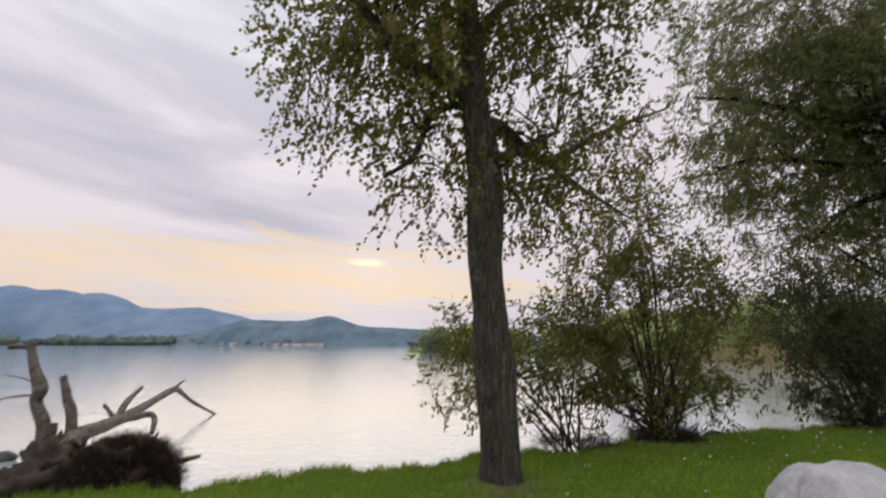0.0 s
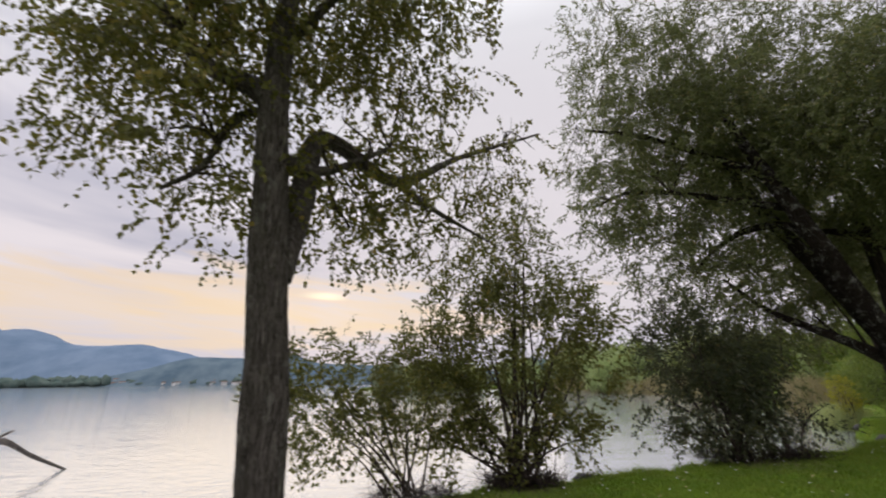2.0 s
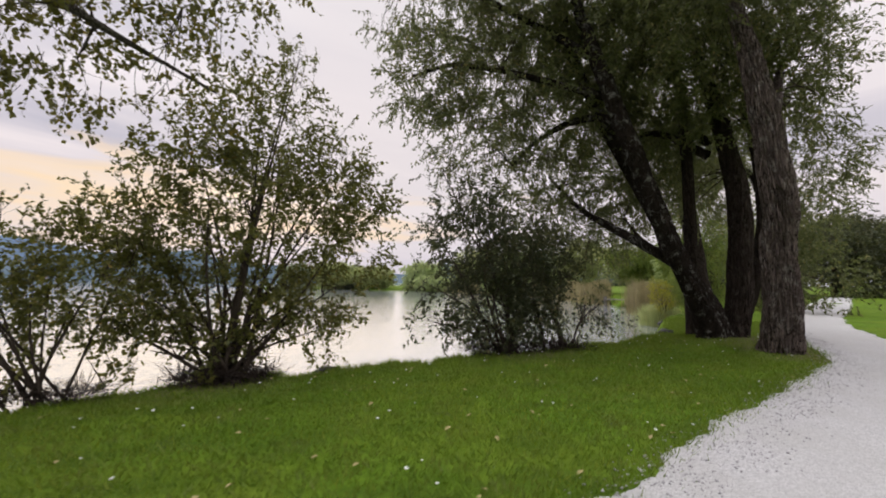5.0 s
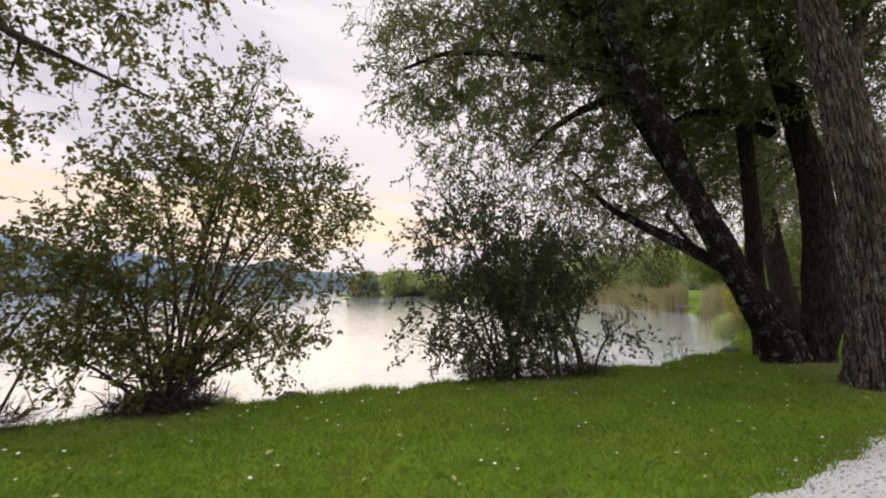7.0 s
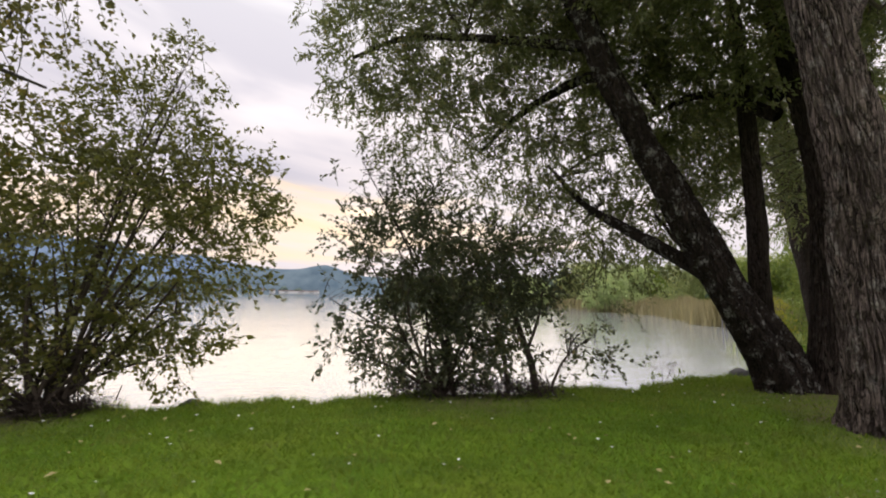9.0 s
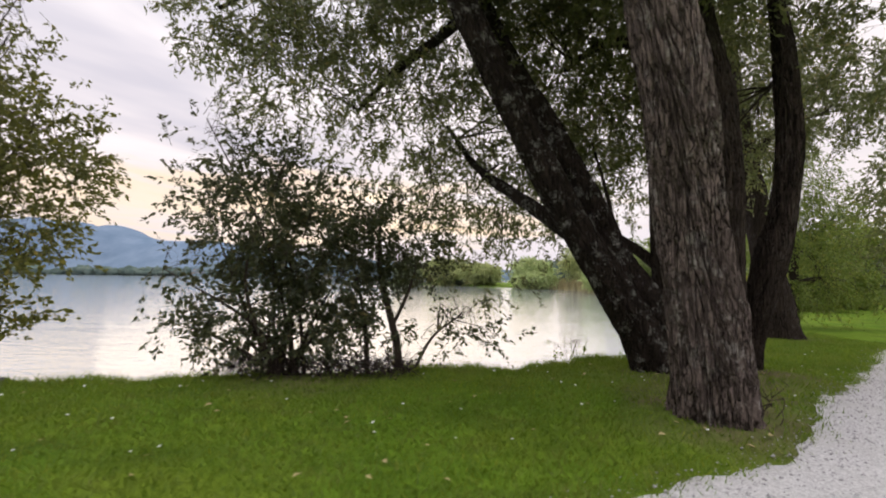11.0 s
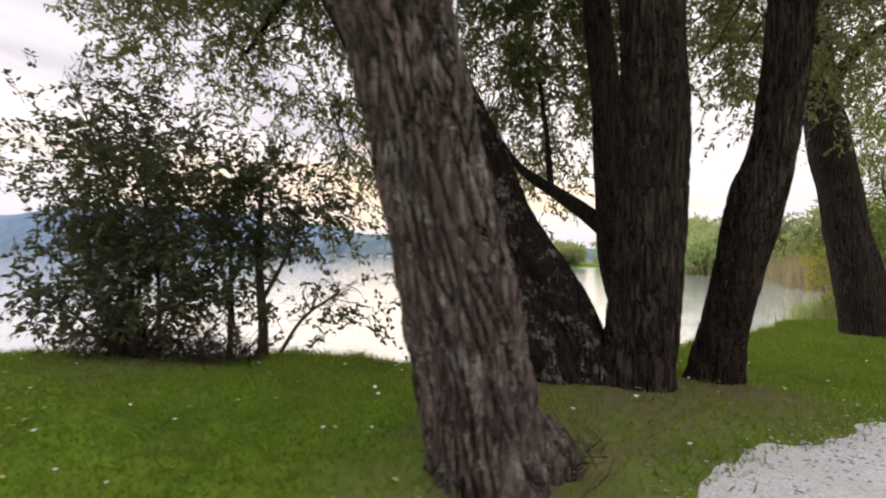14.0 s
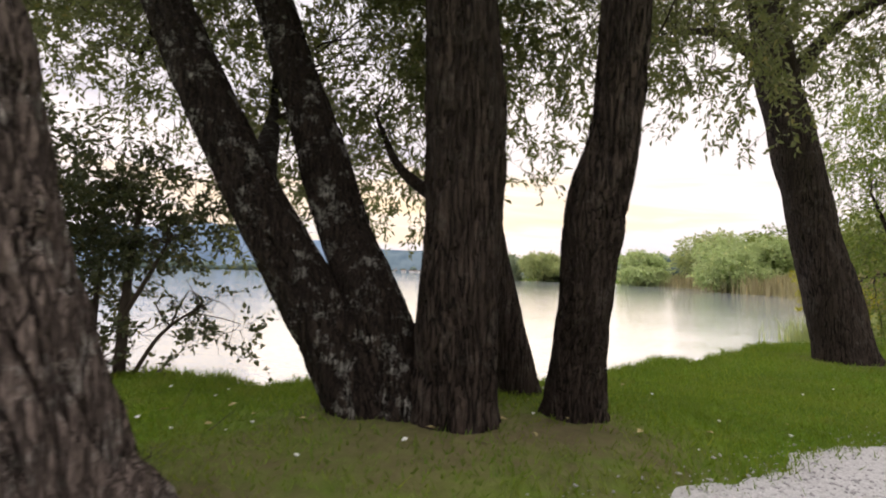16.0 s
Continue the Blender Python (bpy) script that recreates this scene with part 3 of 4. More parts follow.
    (-100, 76), (60, 62), (350, 48), (900, 40), (1600, 20)], M_HAZED_HILL, 8.0, 0.6)


def woods(name, label, rows, mat, seed, count, tall, wide):
    """A far belt of treetops: many lumpy crowns in one mesh."""
    rng = np.random.default_rng(seed)
    bm = bmesh.new()
    bmesh.ops.create_icosphere(bm, subdivisions=2, radius=1.0)
    base_v = np.array([v.co for v in bm.verts])
    base_f = np.array([[v.index for v in f.verts] for f in bm.faces])
    bm.free()
    line = spline([(x, y, 0, 0) for x, y in rows], 5.0)
    pieces = []
    for _ in range(count):
        q = line[rng.integers(len(line))]
        h = tall * rng.uniform(0.55, 1.2)
        w = wide * rng.uniform(0.6, 1.3)
        v = base_v * (1 + 0.25 * waves(base_v * 2.0 + rng.uniform(0, 50), 1.2, rng))[:, None]
        v = v * np.array([w, w, h * 0.55]) + np.array([q[0] + rng.normal() * wide, q[1] + rng.uniform(0, wide * 2), h * 0.45])
        pieces.append((v, base_f))
    v, f = join(pieces)
    tagged(new(name, mesh_from(name, v, f, mat)), label, "trees", kind="stuff")


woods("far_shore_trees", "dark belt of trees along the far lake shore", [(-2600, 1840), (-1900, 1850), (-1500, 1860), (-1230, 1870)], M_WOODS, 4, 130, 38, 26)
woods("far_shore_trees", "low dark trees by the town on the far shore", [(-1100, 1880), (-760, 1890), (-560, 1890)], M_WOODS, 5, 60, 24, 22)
woods("far_shore_trees", "belt of tall woods behind the bay, coloured grey-green for haze", [(90, 330), (160, 350), (300, 330)], M_WOODS, 7, 240, 15, 7)
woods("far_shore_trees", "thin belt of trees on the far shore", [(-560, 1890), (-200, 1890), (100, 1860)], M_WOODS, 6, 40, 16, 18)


def house(x, y, z, w, d, h, turn, label="small pale house on the far lake shore", group="houses of the far town"):
    top = thing("house", (x, y, z), label, "house", group)
    c, s = math.cos(turn), math.sin(turn)

    def at(u, v, k):
        return (x + u * c - v * s, y + u * s + v * c, z + k)
    box = [at(u * w / 2, v * d / 2, k) for k in (0, h) for u, v in ((-1, -1), (1, -1), (1, 1), (-1, 1))]
    gable = [at(-w / 2, 0, h * 1.45), at(w / 2, 0, h * 1.45)]
    part("wall", mesh_from("wall", box + gable, [(0, 1, 5, 4), (1, 2, 6, 9, 5), (2, 3, 7, 6), (3, 0, 4, 8, 7)], M_PLASTER), top)
    e = 1.12
    roof = [at(-w / 2 * e, -d / 2 * e, h * 0.97), at(w / 2 * e, -d / 2 * e, h * 0.97), at(w / 2 * e, 0, h * 1.5), at(-w / 2 * e, 0, h * 1.5),
            at(w / 2 * e, d / 2 * e, h * 0.97), at(-w / 2 * e, d / 2 * e, h * 0.97)]
    part("roof", mesh_from("roof", roof, [(0, 1, 2, 3), (3, 2, 4, 5)], M_TILE), top)
    for u in (-0.25, 0.25):
        win = [at(u * w + a, -d / 2 - 0.15, h * b) for a, b in ((-w * 0.08, 0.4), (w * 0.08, 0.4), (w * 0.08, 0.75), (-w * 0.08, 0.75))]
        part("window", mesh_from("window", win, [(0, 1, 2, 3)], M_GLASSY), top)


_r = random.Random(5)
for _ in range(60):
    hx = _r.uniform(-1250, -380)
    up = _r.random() ** 2
    house(hx, 1885 + up * 60 - 16 * (_r.random() < 0.3), -2 + up * 26, _r.uniform(14, 30), _r.uniform(10, 16), _r.uniform(7, 12), _r.uniform(-0.5, 0.5))
house(-640, 1870, -1, 130, 20, 9, 0.0)
house(63, 108, 0, 9, 8, 5.2, 0.5, "pale boathouse with a steep brown roof behind the bay", "")

# ---------------------------------------------------------------- the poplar by the shore
tree("poplar_tree", (0.3, 4.9, 0.1), "tall poplar with furrowed grey trunk and hanging leafy branches", "tree", [
    [(0.33, 4.95, -0.14, 0.27), (0.29, 4.93, 0.88, 0.254), (0.22, 4.92, 2.18, 0.248), (0.15, 4.88, 3.0, 0.240), (0.11, 4.70, 4.3, 0.205), (0.02, 4.62, 5.6, 0.190), (-0.01, 4.70, 6.62, 0.172), (-0.06, 4.92, 7.91, 0.148), (-0.11, 4.92, 10.32, 0.093), (-0.01, 4.92, 12.63, 0.028)],
    [(0.03, 4.65, 5.6, 0.157), (-0.34, 4.72, 6.02, 0.148), (-1.12, 4.74, 6.43, 0.12), (-1.91, 4.55, 7.45, 0.074), (-2.7, 4.37, 8.47, 0.028)],
    [(-0.01, 4.65, 5.41, 0.074), (-0.29, 4.8, 5.65, 0.065), (-0.68, 4.92, 5.51, 0.056), (-0.94, 4.92, 4.81, 0.037), (-1.4, 4.83, 4.4, 0.019)],
    [(0.08, 4.92, 4.95, 0.12), (0.31, 5.1, 4.95, 0.102), (0.68, 5.48, 5.09, 0.065), (1.6, 5.75, 5.69, 0.028)],
    [(-0.01, 4.92, 6.99, 0.083), (0.82, 4.46, 7.54, 0.056), (1.84, 3.62, 7.45, 0.028)],
    [(0.22, 4.92, 3.2, 0.19), (0.34, 5.3, 4.4, 0.185), (0.34, 5.75, 5.7, 0.165), (0.64, 6.15, 5.98, 0.14), (1.7, 7.0, 5.7, 0.11), (3.1, 7.5, 6.6, 0.055), (5.1, 8.0, 7.6, 0.015)],
    [(1.6, 6.95, 5.75, 0.08), (2.3, 7.2, 5.3, 0.05), (3.0, 7.5, 5.0, 0.03), (3.9, 8.0, 4.7, 0.012)],
], [(-0.95, 4.35, 5.2, 1.0, 0.9, 1.0), (-1.45, 4.05, 6.8, 1.15, 1.0, 1.25), (-0.94, 4.74, 6.62, 1.29, 1.29, 1.29), (-0.01, 4.92, 8.65, 2.59, 2.13, 1.76), (-0.01, 4.92, 11.06, 2.41, 2.13, 1.85), (1.09, 5.66, 5.51, 1.2, 1.2, 1.2), (1.84, 5.48, 7.26, 1.39, 1.29, 1.29), (0.91, 5.94, 4.49, 0.74, 0.74, 0.69), (-0.66, 5.1, 4.49, 0.93, 0.83, 0.83), (3.0, 7.4, 6.0, 1.3, 0.9, 0.7, 0.75), (4.4, 7.9, 6.9, 0.8, 0.7, 0.6), (1.9, 7.4, 4.9, 1.2, 0.9, 0.9), (3.2, 8.0, 4.5, 1.0, 0.7, 0.7, 0.5), (2.0, 3.9, 7.6, 1.0, 0.9, 0.9), (-1.5, 4.1, 6.3, 0.7, 0.7, 0.7), (3.7, 7.9, 5.7, 0.9, 0.8, 0.8, 0.5), (2.4, 7.6, 6.4, 0.8, 0.7, 0.6, 0.7), (-2.8, 4.8, 7.2, 0.95, 0.9, 1.1, 0.9), (-2.15, 4.8, 5.0, 0.65, 0.6, 0.6, 0.8), (-2.5, 4.6, 6.0, 0.6, 0.6, 0.7, 0.8)],
    M_BARK_POP, M_LEAF_POP, 11, density=72, leaf_len=0.092, leaf_wid=0.077, droop=0.7, gap=0.12, gap_size=0.75, shift=(0.03, 0.13, 0), sides=72, rough=0.018, flare=0.28, step=0.05)


def stems(base, tips, r, rng):
    out = []
    for tx, ty, tz in tips:
        b = np.array(base) + np.array([*rng.normal(size=2) * 0.16, -0.1])
        e = np.array([tx, ty, tz])
        m = b * 0.55 + e * 0.45 + np.array([*rng.normal(size=2) * 0.12, 0.15])
        out.append([(*b, r), (*m, r * 0.7), (*e, r * 0.2)])
    return out


def bush(name, base, label, blobs, n_stems, r, leaf, seed, **kw):
    rng = np.random.default_rng(seed)
    tips = []
    for i in range(n_stems):
        b = blobs[i % len(blobs)]
        tips.append(np.array(b[:3]) + unit(rng.normal(size=3)) * np.array(b[3:6]) * 0.5)
    return tree(name, base, label, "bush", stems(base, tips, r, rng), blobs, M_TWIG, leaf, seed, sides=7, branch_r=0.014, big=n_stems, step=0.3, **kw)


bush("waterside_bush", (2.1, 7.75, -0.1), "sparse multi-stemmed bush at the water's edge", [
    (0.2, 8.2, 1.5, 1.0, 0.9, 0.9), (1.2, 8.2, 1.9, 1.0, 0.9, 0.8), (2.2, 8.3, 1.7, 0.8, 0.8, 0.9), (-0.3, 8.3, 2.3, 0.5, 0.5, 0.6), (1.0, 8.3, 0.8, 1.2, 0.8, 0.6), (2.6, 8.5, 2.3, 0.5, 0.5, 0.5)],
    13, 0.022, M_LEAF_BUSH, 21, density=130, leaf_len=0.09, leaf_wid=0.052, sprig=0.34, droop=0.1, gap=-0.05, gap_size=0.7)
bush("waterside_bush", (4.2, 8.4, 0), "tall multi-stemmed bush with open leafy crown on the bank", [
    (4.2, 9.0, 2.9, 1.4, 1.2, 1.2, 0.7), (5.3, 9.2, 2.5, 1.3, 1.0, 1.2, 0.7), (4.6, 9.4, 4.3, 1.15, 1.0, 0.95), (5.0, 9.7, 5.5, 0.5, 0.5, 0.65), (3.1, 9.0, 2.5, 0.9, 0.9, 0.9, 0.6), (3.4, 8.5, 0.95, 0.9, 0.5, 0.55, 1.4), (4.6, 8.65, 0.95, 0.9, 0.5, 0.6, 1.4), (5.8, 9.0, 1.4, 0.6, 0.5, 0.45, 1.2),
    (6.1, 9.3, 3.2, 0.95, 0.8, 0.8), (5.6, 9.0, 0.85, 0.85, 0.6, 0.4), (3.8, 8.8, 1.3, 1.2, 0.8, 0.6), (4.9, 8.9, 1.3, 0.9, 0.7, 0.6), (3.0, 8.6, 1.6, 0.9, 0.7, 0.7), (2.4, 8.9, 2.5, 0.7, 0.7, 0.7), (3.5, 9.2, 3.7, 0.95, 0.9, 0.8), (5.6, 9.4, 3.9, 0.9, 0.8, 0.8), (4.1, 9.5, 5.1, 0.7, 0.7, 0.7, 0.8), (5.0, 9.6, 6.2, 0.4, 0.4, 0.45, 0.8), (2.7, 8.6, 0.9, 0.9, 0.5, 0.5), (6.2, 9.1, 2.2, 0.7, 0.6, 0.6), (3.6, 8.35, 0.45, 1.0, 0.4, 0.35), (4.9, 8.5, 0.45, 0.8, 0.35, 0.3)],
    30, 0.034, M_LEAF_BUSH, 22, density=108, leaf_len=0.10, leaf_wid=0.056, sprig=0.38, droop=0.1, gap=0.0, gap_size=0.8)
bush("dark_bush", (10.0, 9.9, 0), "dense dark green bush on the lake bank", [
    (9.2, 10.1, 2.5, 1.0, 0.9, 1.1), (10.3, 10.1, 2.1, 1.0, 0.8, 1.0, 1.2), (10.8, 10.5, 1.5, 0.9, 0.7, 0.9, 1.1), (9.9, 9.8, 0.7, 1.2, 0.6, 0.6, 1.1), (8.9, 10.2, 3.5, 0.6, 0.55, 0.6), (9.7, 10.2, 3.3, 0.7, 0.6, 0.6, 0.8), (9.3, 9.9, 1.0, 1.0, 0.7, 0.8, 0.9), (10.4, 9.9, 0.9, 0.8, 0.7, 0.6, 0.7),
    (8.2, 10.0, 0.6, 0.6, 0.5, 0.45, 0.5), (8.4, 10.0, 4.0, 0.6, 0.55, 0.6, 0.22), (8.0, 10.0, 1.7, 0.5, 0.5, 0.6, 0.35), (8.2, 10.0, 2.8, 0.5, 0.5, 0.6, 0.3)],
    16, 0.035, M_LEAF_DARK, 23, density=155, leaf_len=0.105, leaf_wid=0.056, sprig=0.34, droop=0.2, gap=-0.06, gap_size=0.5)
tree("alder_tree", (11.7, 10.35, 0), "small dark leaning alder beside the dense bush", "tree", [
    [(11.75, 10.33, -0.2, 0.085), (11.68, 10.4, 0.4, 0.07), (11.5, 10.55, 1.0, 0.06), (11.3, 10.75, 1.7, 0.05), (11.25, 10.9, 2.6, 0.025)],
    [(11.6, 10.45, 0.7, 0.035), (11.85, 10.6, 1.3, 0.03), (12.0, 10.8, 1.9, 0.015)],
    [(11.2, 10.3, -0.2, 0.05), (11.12, 10.4, 0.7, 0.04), (10.9, 10.6, 1.6, 0.02)],
    [(11.95, 10.3, -0.15, 0.03), (12.3, 10.45, 0.5, 0.025), (12.8, 10.6, 0.9, 0.01)],
], [(11.35, 10.9, 2.2, 0.9, 0.7, 0.8, 1.4), (10.9, 10.8, 2.7, 0.6, 0.5, 0.5, 0.9), (11.9, 10.9, 1.8, 0.45, 0.45, 0.45, 0.7), (12.4, 10.5, 0.55, 0.7, 0.45, 0.4, 0.45), (13.1, 10.6, 0.5, 0.6, 0.45, 0.35, 0.4), (12.8, 10.7, 1.0, 0.5, 0.45, 0.3, 0.3), (11.1, 10.3, 0.6, 0.7, 0.4, 0.45, 0.35)],
    M_TWIG, M_LEAF_DARK, 24, density=170, leaf_len=0.10, leaf_wid=0.054, sprig=0.32, droop=0.2, gap=-0.2, gap_size=0.5, sides=10, branch_r=0.014)

# ---------------------------------------------------------------- the group of old willows
WIL = dict(density=78, leaf_len=0.13, leaf_wid=0.048, per=13, sprig=0.46, droop=0.35, gap=0.05, gap_size=0.75)
tree("willow_tree", (15.4, 7.7, 0), "thick old willow leaning over the lawn, deeply furrowed grey bark", "tree", [
    [(15.44, 7.64, -0.15, 0.37), (15.35, 7.46, 0.4, 0.327), (15.26, 7.35, 1.0, 0.298), (15.11, 7.24, 1.75, 0.270), (14.97, 7.13, 2.5, 0.262), (14.80, 6.95, 3.2, 0.252), (14.60, 6.92, 4.4, 0.235), (14.4, 7.0, 6.0, 0.18), (14.3, 7.4, 8.2, 0.08)],
    [(15.56, 7.53, 0.46, 0.12), (15.70, 7.56, 0.32, 0.14), (15.80, 7.62, 0.08, 0.13), (15.86, 7.67, -0.2, 0.08)],
    [(14.6, 7.0, 4.4, 0.14), (15.2, 7.2, 5.6, 0.11), (16.3, 7.8, 6.8, 0.06), (17.6, 8.6, 7.6, 0.02)],
# The clump at z 9.6 is added overhead only to shade the trunk.
], [(14.2, 7.6, 8.2, 2.2, 2.0, 1.4, 0.9), (16.4, 9.2, 6.4, 1.3, 1.2, 1.0, 0.8), (16.6, 8.0, 7.2, 1.5, 1.4, 1.1), (18.3, 9.0, 7.3, 1.6, 1.6, 1.3, 0.6), (20.3, 10.2, 6.6, 1.3, 1.3, 1.0, 0.5), (16.2, 7.4, 5.8, 0.6, 0.6, 0.5), (19.8, 9.2, 5.4, 1.3, 1.1, 1.1, 0.8), (21.6, 10.5, 5.0, 1.2, 1.1, 1.2, 0.7), (15.8, 8.6, 10, 2.4, 2.2, 1.6, 0.9), (18.6, 9.6, 10.2, 1.8, 1.6, 1.4, 0.35), (14.2, 6.9, 9.6, 2.0, 1.5, 1.2, 0.9), (15.2, 8.6, 7.0, 1.6, 1.3, 1.0, 1.1), (13.6, 8.8, 7.4, 1.2, 1.0, 1.0, 0.9)],
    M_BARK_OLD, M_LEAF_WIL, 31, sides=210, rough=0.056, oval=(0.78, -0.62, 1.1, 0.82), flare=0.42, step=0.03, group="willows of the group", **WIL)
tree("willow_tree", (15.75, 9.7, 0), "dark twin-stemmed willow leaning out towards the lake", "tree", [
    [(15.95, 9.66, -0.15, 0.36), (15.74, 9.56, 0.35, 0.325), (15.42, 9.46, 0.95, 0.275), (15.06, 9.40, 1.5, 0.245), (14.47, 9.36, 2.45, 0.225), (13.80, 9.28, 3.7, 0.205), (12.80, 9.25, 5.8, 0.19), (12.2, 9.6, 8.0, 0.14), (11.8, 10.2, 10.6, 0.05)],
    [(16.22, 9.56, -0.1, 0.30), (16.08, 9.60, 0.5, 0.275), (15.82, 9.66, 1.1, 0.25), (15.32, 9.86, 1.9, 0.235), (14.87, 9.98, 3.0, 0.22), (14.19, 10.2, 4.4, 0.20), (13.4, 10.6, 6.2, 0.16), (12.8, 11.2, 8.5, 0.11), (12.6, 11.6, 11.0, 0.04)],
    [(14.72, 9.40, 2.05, 0.13), (14.2, 10.05, 2.65, 0.12), (13.6, 10.85, 3.3, 0.10), (13.1, 11.5, 3.9, 0.06), (12.5, 12.2, 5.0, 0.025)],
    [(13.15, 9.3, 5.1, 0.12), (12.9, 9.8, 6.0, 0.10), (12.3, 10.7, 6.15, 0.08), (11.4, 11.0, 5.6, 0.05), (10.7, 11.1, 4.9, 0.02)],
    [(12.6, 9.6, 7.4, 0.12), (11.5, 10.7, 8.8, 0.09), (9.6, 11.0, 9.6, 0.06), (7.8, 11.1, 9.8, 0.03)],
    [(12.9, 9.5, 6.4, 0.10), (10.8, 10.8, 7.4, 0.07), (9.0, 11.0, 7.5, 0.05), (7.8, 11.0, 7.0, 0.02)],
], [(8.5, 11.2, 9.5, 1.3, 1.5, 1.4, 0.6), (8.3, 11.0, 7.2, 1.2, 1.2, 1.3), (9.5, 11, 5.5, 1.3, 1.2, 1.1), (10.4, 11, 7.6, 1.8, 1.6, 1.6), (11.8, 11.3, 4.9, 1.4, 1.2, 1.0),
    # High clumps, from z 10 up, are thickened to shade the lawn.
    (12.6, 11.5, 6.6, 1.6, 1.4, 1.4, 1.2), (11.6, 11.5, 10, 2.6, 2.2, 2.0, 0.95), (7.2, 10.8, 8.3, 0.7, 0.9, 0.6, 0.5), (13.5, 12, 3.6, 1.0, 0.8, 1.0), (14.5, 12.4, 5.2, 1.2, 1.0, 1.2), (14, 11.5, 8.8, 1.8, 1.6, 1.5, 1.5), (13.2, 11.8, 10.8, 1.9, 1.6, 1.5, 1.2), (12.6, 12.6, 4.0, 1.2, 0.9, 0.9, 0.6), (10.6, 11.6, 4.2, 0.9, 0.8, 0.7, 0.6), (10.2, 11.2, 12.2, 2.2, 2.0, 1.6, 0.6), (9.4, 11.6, 14.0, 2.0, 1.8, 1.5, 0.4), (13.0, 11.4, 13.6, 2.6, 2.2, 2.0, 0.6), (12.2, 9.6, 10.0, 2.2, 1.4, 1.4, 0.9)],
    M_BARK_PATCH, M_LEAF_WIL, 32, sides=80, rough=0.032, flare=0.28, step=0.05, big=2, group="willows of the group", **WIL)
tree("willow_tree", (16.6, 9.6, 0), "upright thick dark willow trunk in the lakeside group", "tree", [
    [(16.58, 9.62, -0.15, 0.37), (16.63, 9.50, 0.5, 0.315), (16.68, 9.42, 1.4, 0.298), (16.72, 9.38, 2.4, 0.285), (16.68, 9.3, 4.0, 0.26), (16.55, 9.7, 6.5, 0.20), (16.4, 10.4, 9.5, 0.08)],
    [(16.5, 10.0, 5.8, 0.12), (17.0, 11.2, 6.6, 0.08), (17.2, 12.6, 6.6, 0.03)],
    [(16.5, 10.0, 5.4, 0.12), (15.8, 11.2, 6.4, 0.08), (15.2, 12.4, 6.4, 0.03)],
], [(16.5, 11.3, 8.8, 2.6, 2.0, 2.0), (15.6, 11.2, 6.3, 1.3, 1.1, 1.1, 1.2), (16.2, 12.0, 5.2, 1.2, 0.9, 0.9, 0.7), (14.0, 11.6, 7.4, 1.4, 1.2, 1.2), (16.4, 10.8, 12.4, 2.8, 2.4, 2.2, 0.6), (15.4, 12.6, 6.1, 1.4, 1.1, 1.2), (17.1, 13, 6.1, 1.4, 1.1, 1.3), (16.6, 13.2, 3.9, 1.2, 0.8, 0.9, 0.6), (14.6, 13.4, 3.7, 1.1, 0.8, 0.8, 0.6), (14.8, 13.2, 2.9, 1.2, 0.8, 0.7, 0.7), (12.2, 11.6, 2.3, 0.8, 0.6, 0.7, 0.7), (13.4, 11.9, 1.6, 0.7, 0.5, 0.6, 0.5), (13.2, 12.8, 2.9, 1.0, 0.8, 0.7, 0.5), (16.0, 13.4, 3.0, 1.0, 0.7, 0.6, 0.5), (12.0, 12.6, 3.2, 1.0, 0.8, 0.7, 0.45), (19.2, 12.9, 4.4, 0.9, 0.7, 0.8, 0.5)],
    M_BARK_DARK, M_LEAF_WIL, 33, sides=120, rough=0.034, flare=0.42, step=0.045, group="willows of the group", **WIL)
tree("willow_tree", (16.75, 11.0, 0), "slender dark willow with a low forking limb by the water", "tree", [
    [(17.0, 11.2, -0.2, 0.26), (16.86, 11.08, 0.6, 0.225), (16.62, 10.92, 1.7, 0.20), (16.48, 10.72, 3.4, 0.17), (16.33, 10.6, 5.2, 0.155), (16.4, 10.8, 7.5, 0.12), (16.4, 11.3, 10.5, 0.04)],
    [(16.58, 10.9, 1.75, 0.11), (16.28, 10.95, 2.05, 0.10), (15.8, 11.1, 2.42, 0.085), (15.3, 11.3, 2.85, 0.06), (14.8, 11.6, 3.7, 0.02)],
    [(15.8, 11.1, 2.42, 0.05), (15.75, 11.3, 3.2, 0.035), (15.6, 11.7, 4.4, 0.012)],
], [(15.2, 12.0, 3.9, 1.0, 0.8, 1.0), (15.9, 12.2, 4.9, 0.9, 0.8, 0.9), (16.6, 12.4, 4.4, 0.8, 0.7, 0.8, 0.7)],
    M_BARK_DARK, M_LEAF_WIL, 34, sides=40, rough=0.014, flare=0.15, step=0.07, group="willows of the group", **WIL)
tree("willow_tree", (17.6, 10.3, 0), "dark crooked willow trunk with a kink at head height", "tree", [
    [(17.55, 10.34, -0.15, 0.27), (17.6, 10.14, 0.6, 0.208), (17.66, 9.90, 1.3, 0.205), (17.74, 9.72, 2.05, 0.21), (17.86, 9.65, 2.6, 0.165), (17.96, 9.57, 3.6, 0.165), (18.05, 9.7, 5.2, 0.14), (18.3, 10.2, 7.5, 0.05)],
    [(18.0, 9.65, 4.2, 0.09), (18.5, 10.4, 5.2, 0.06), (19.3, 11.8, 5.6, 0.02)],
], [(18.5, 11, 6.8, 1.3, 1.2, 1.0), (19.5, 12.8, 5.3, 1.2, 1.0, 1.0), (17.9, 12.2, 4.7, 0.8, 0.7, 0.8), (20.6, 14.0, 4.6, 0.9, 0.8, 0.9, 0.7)],
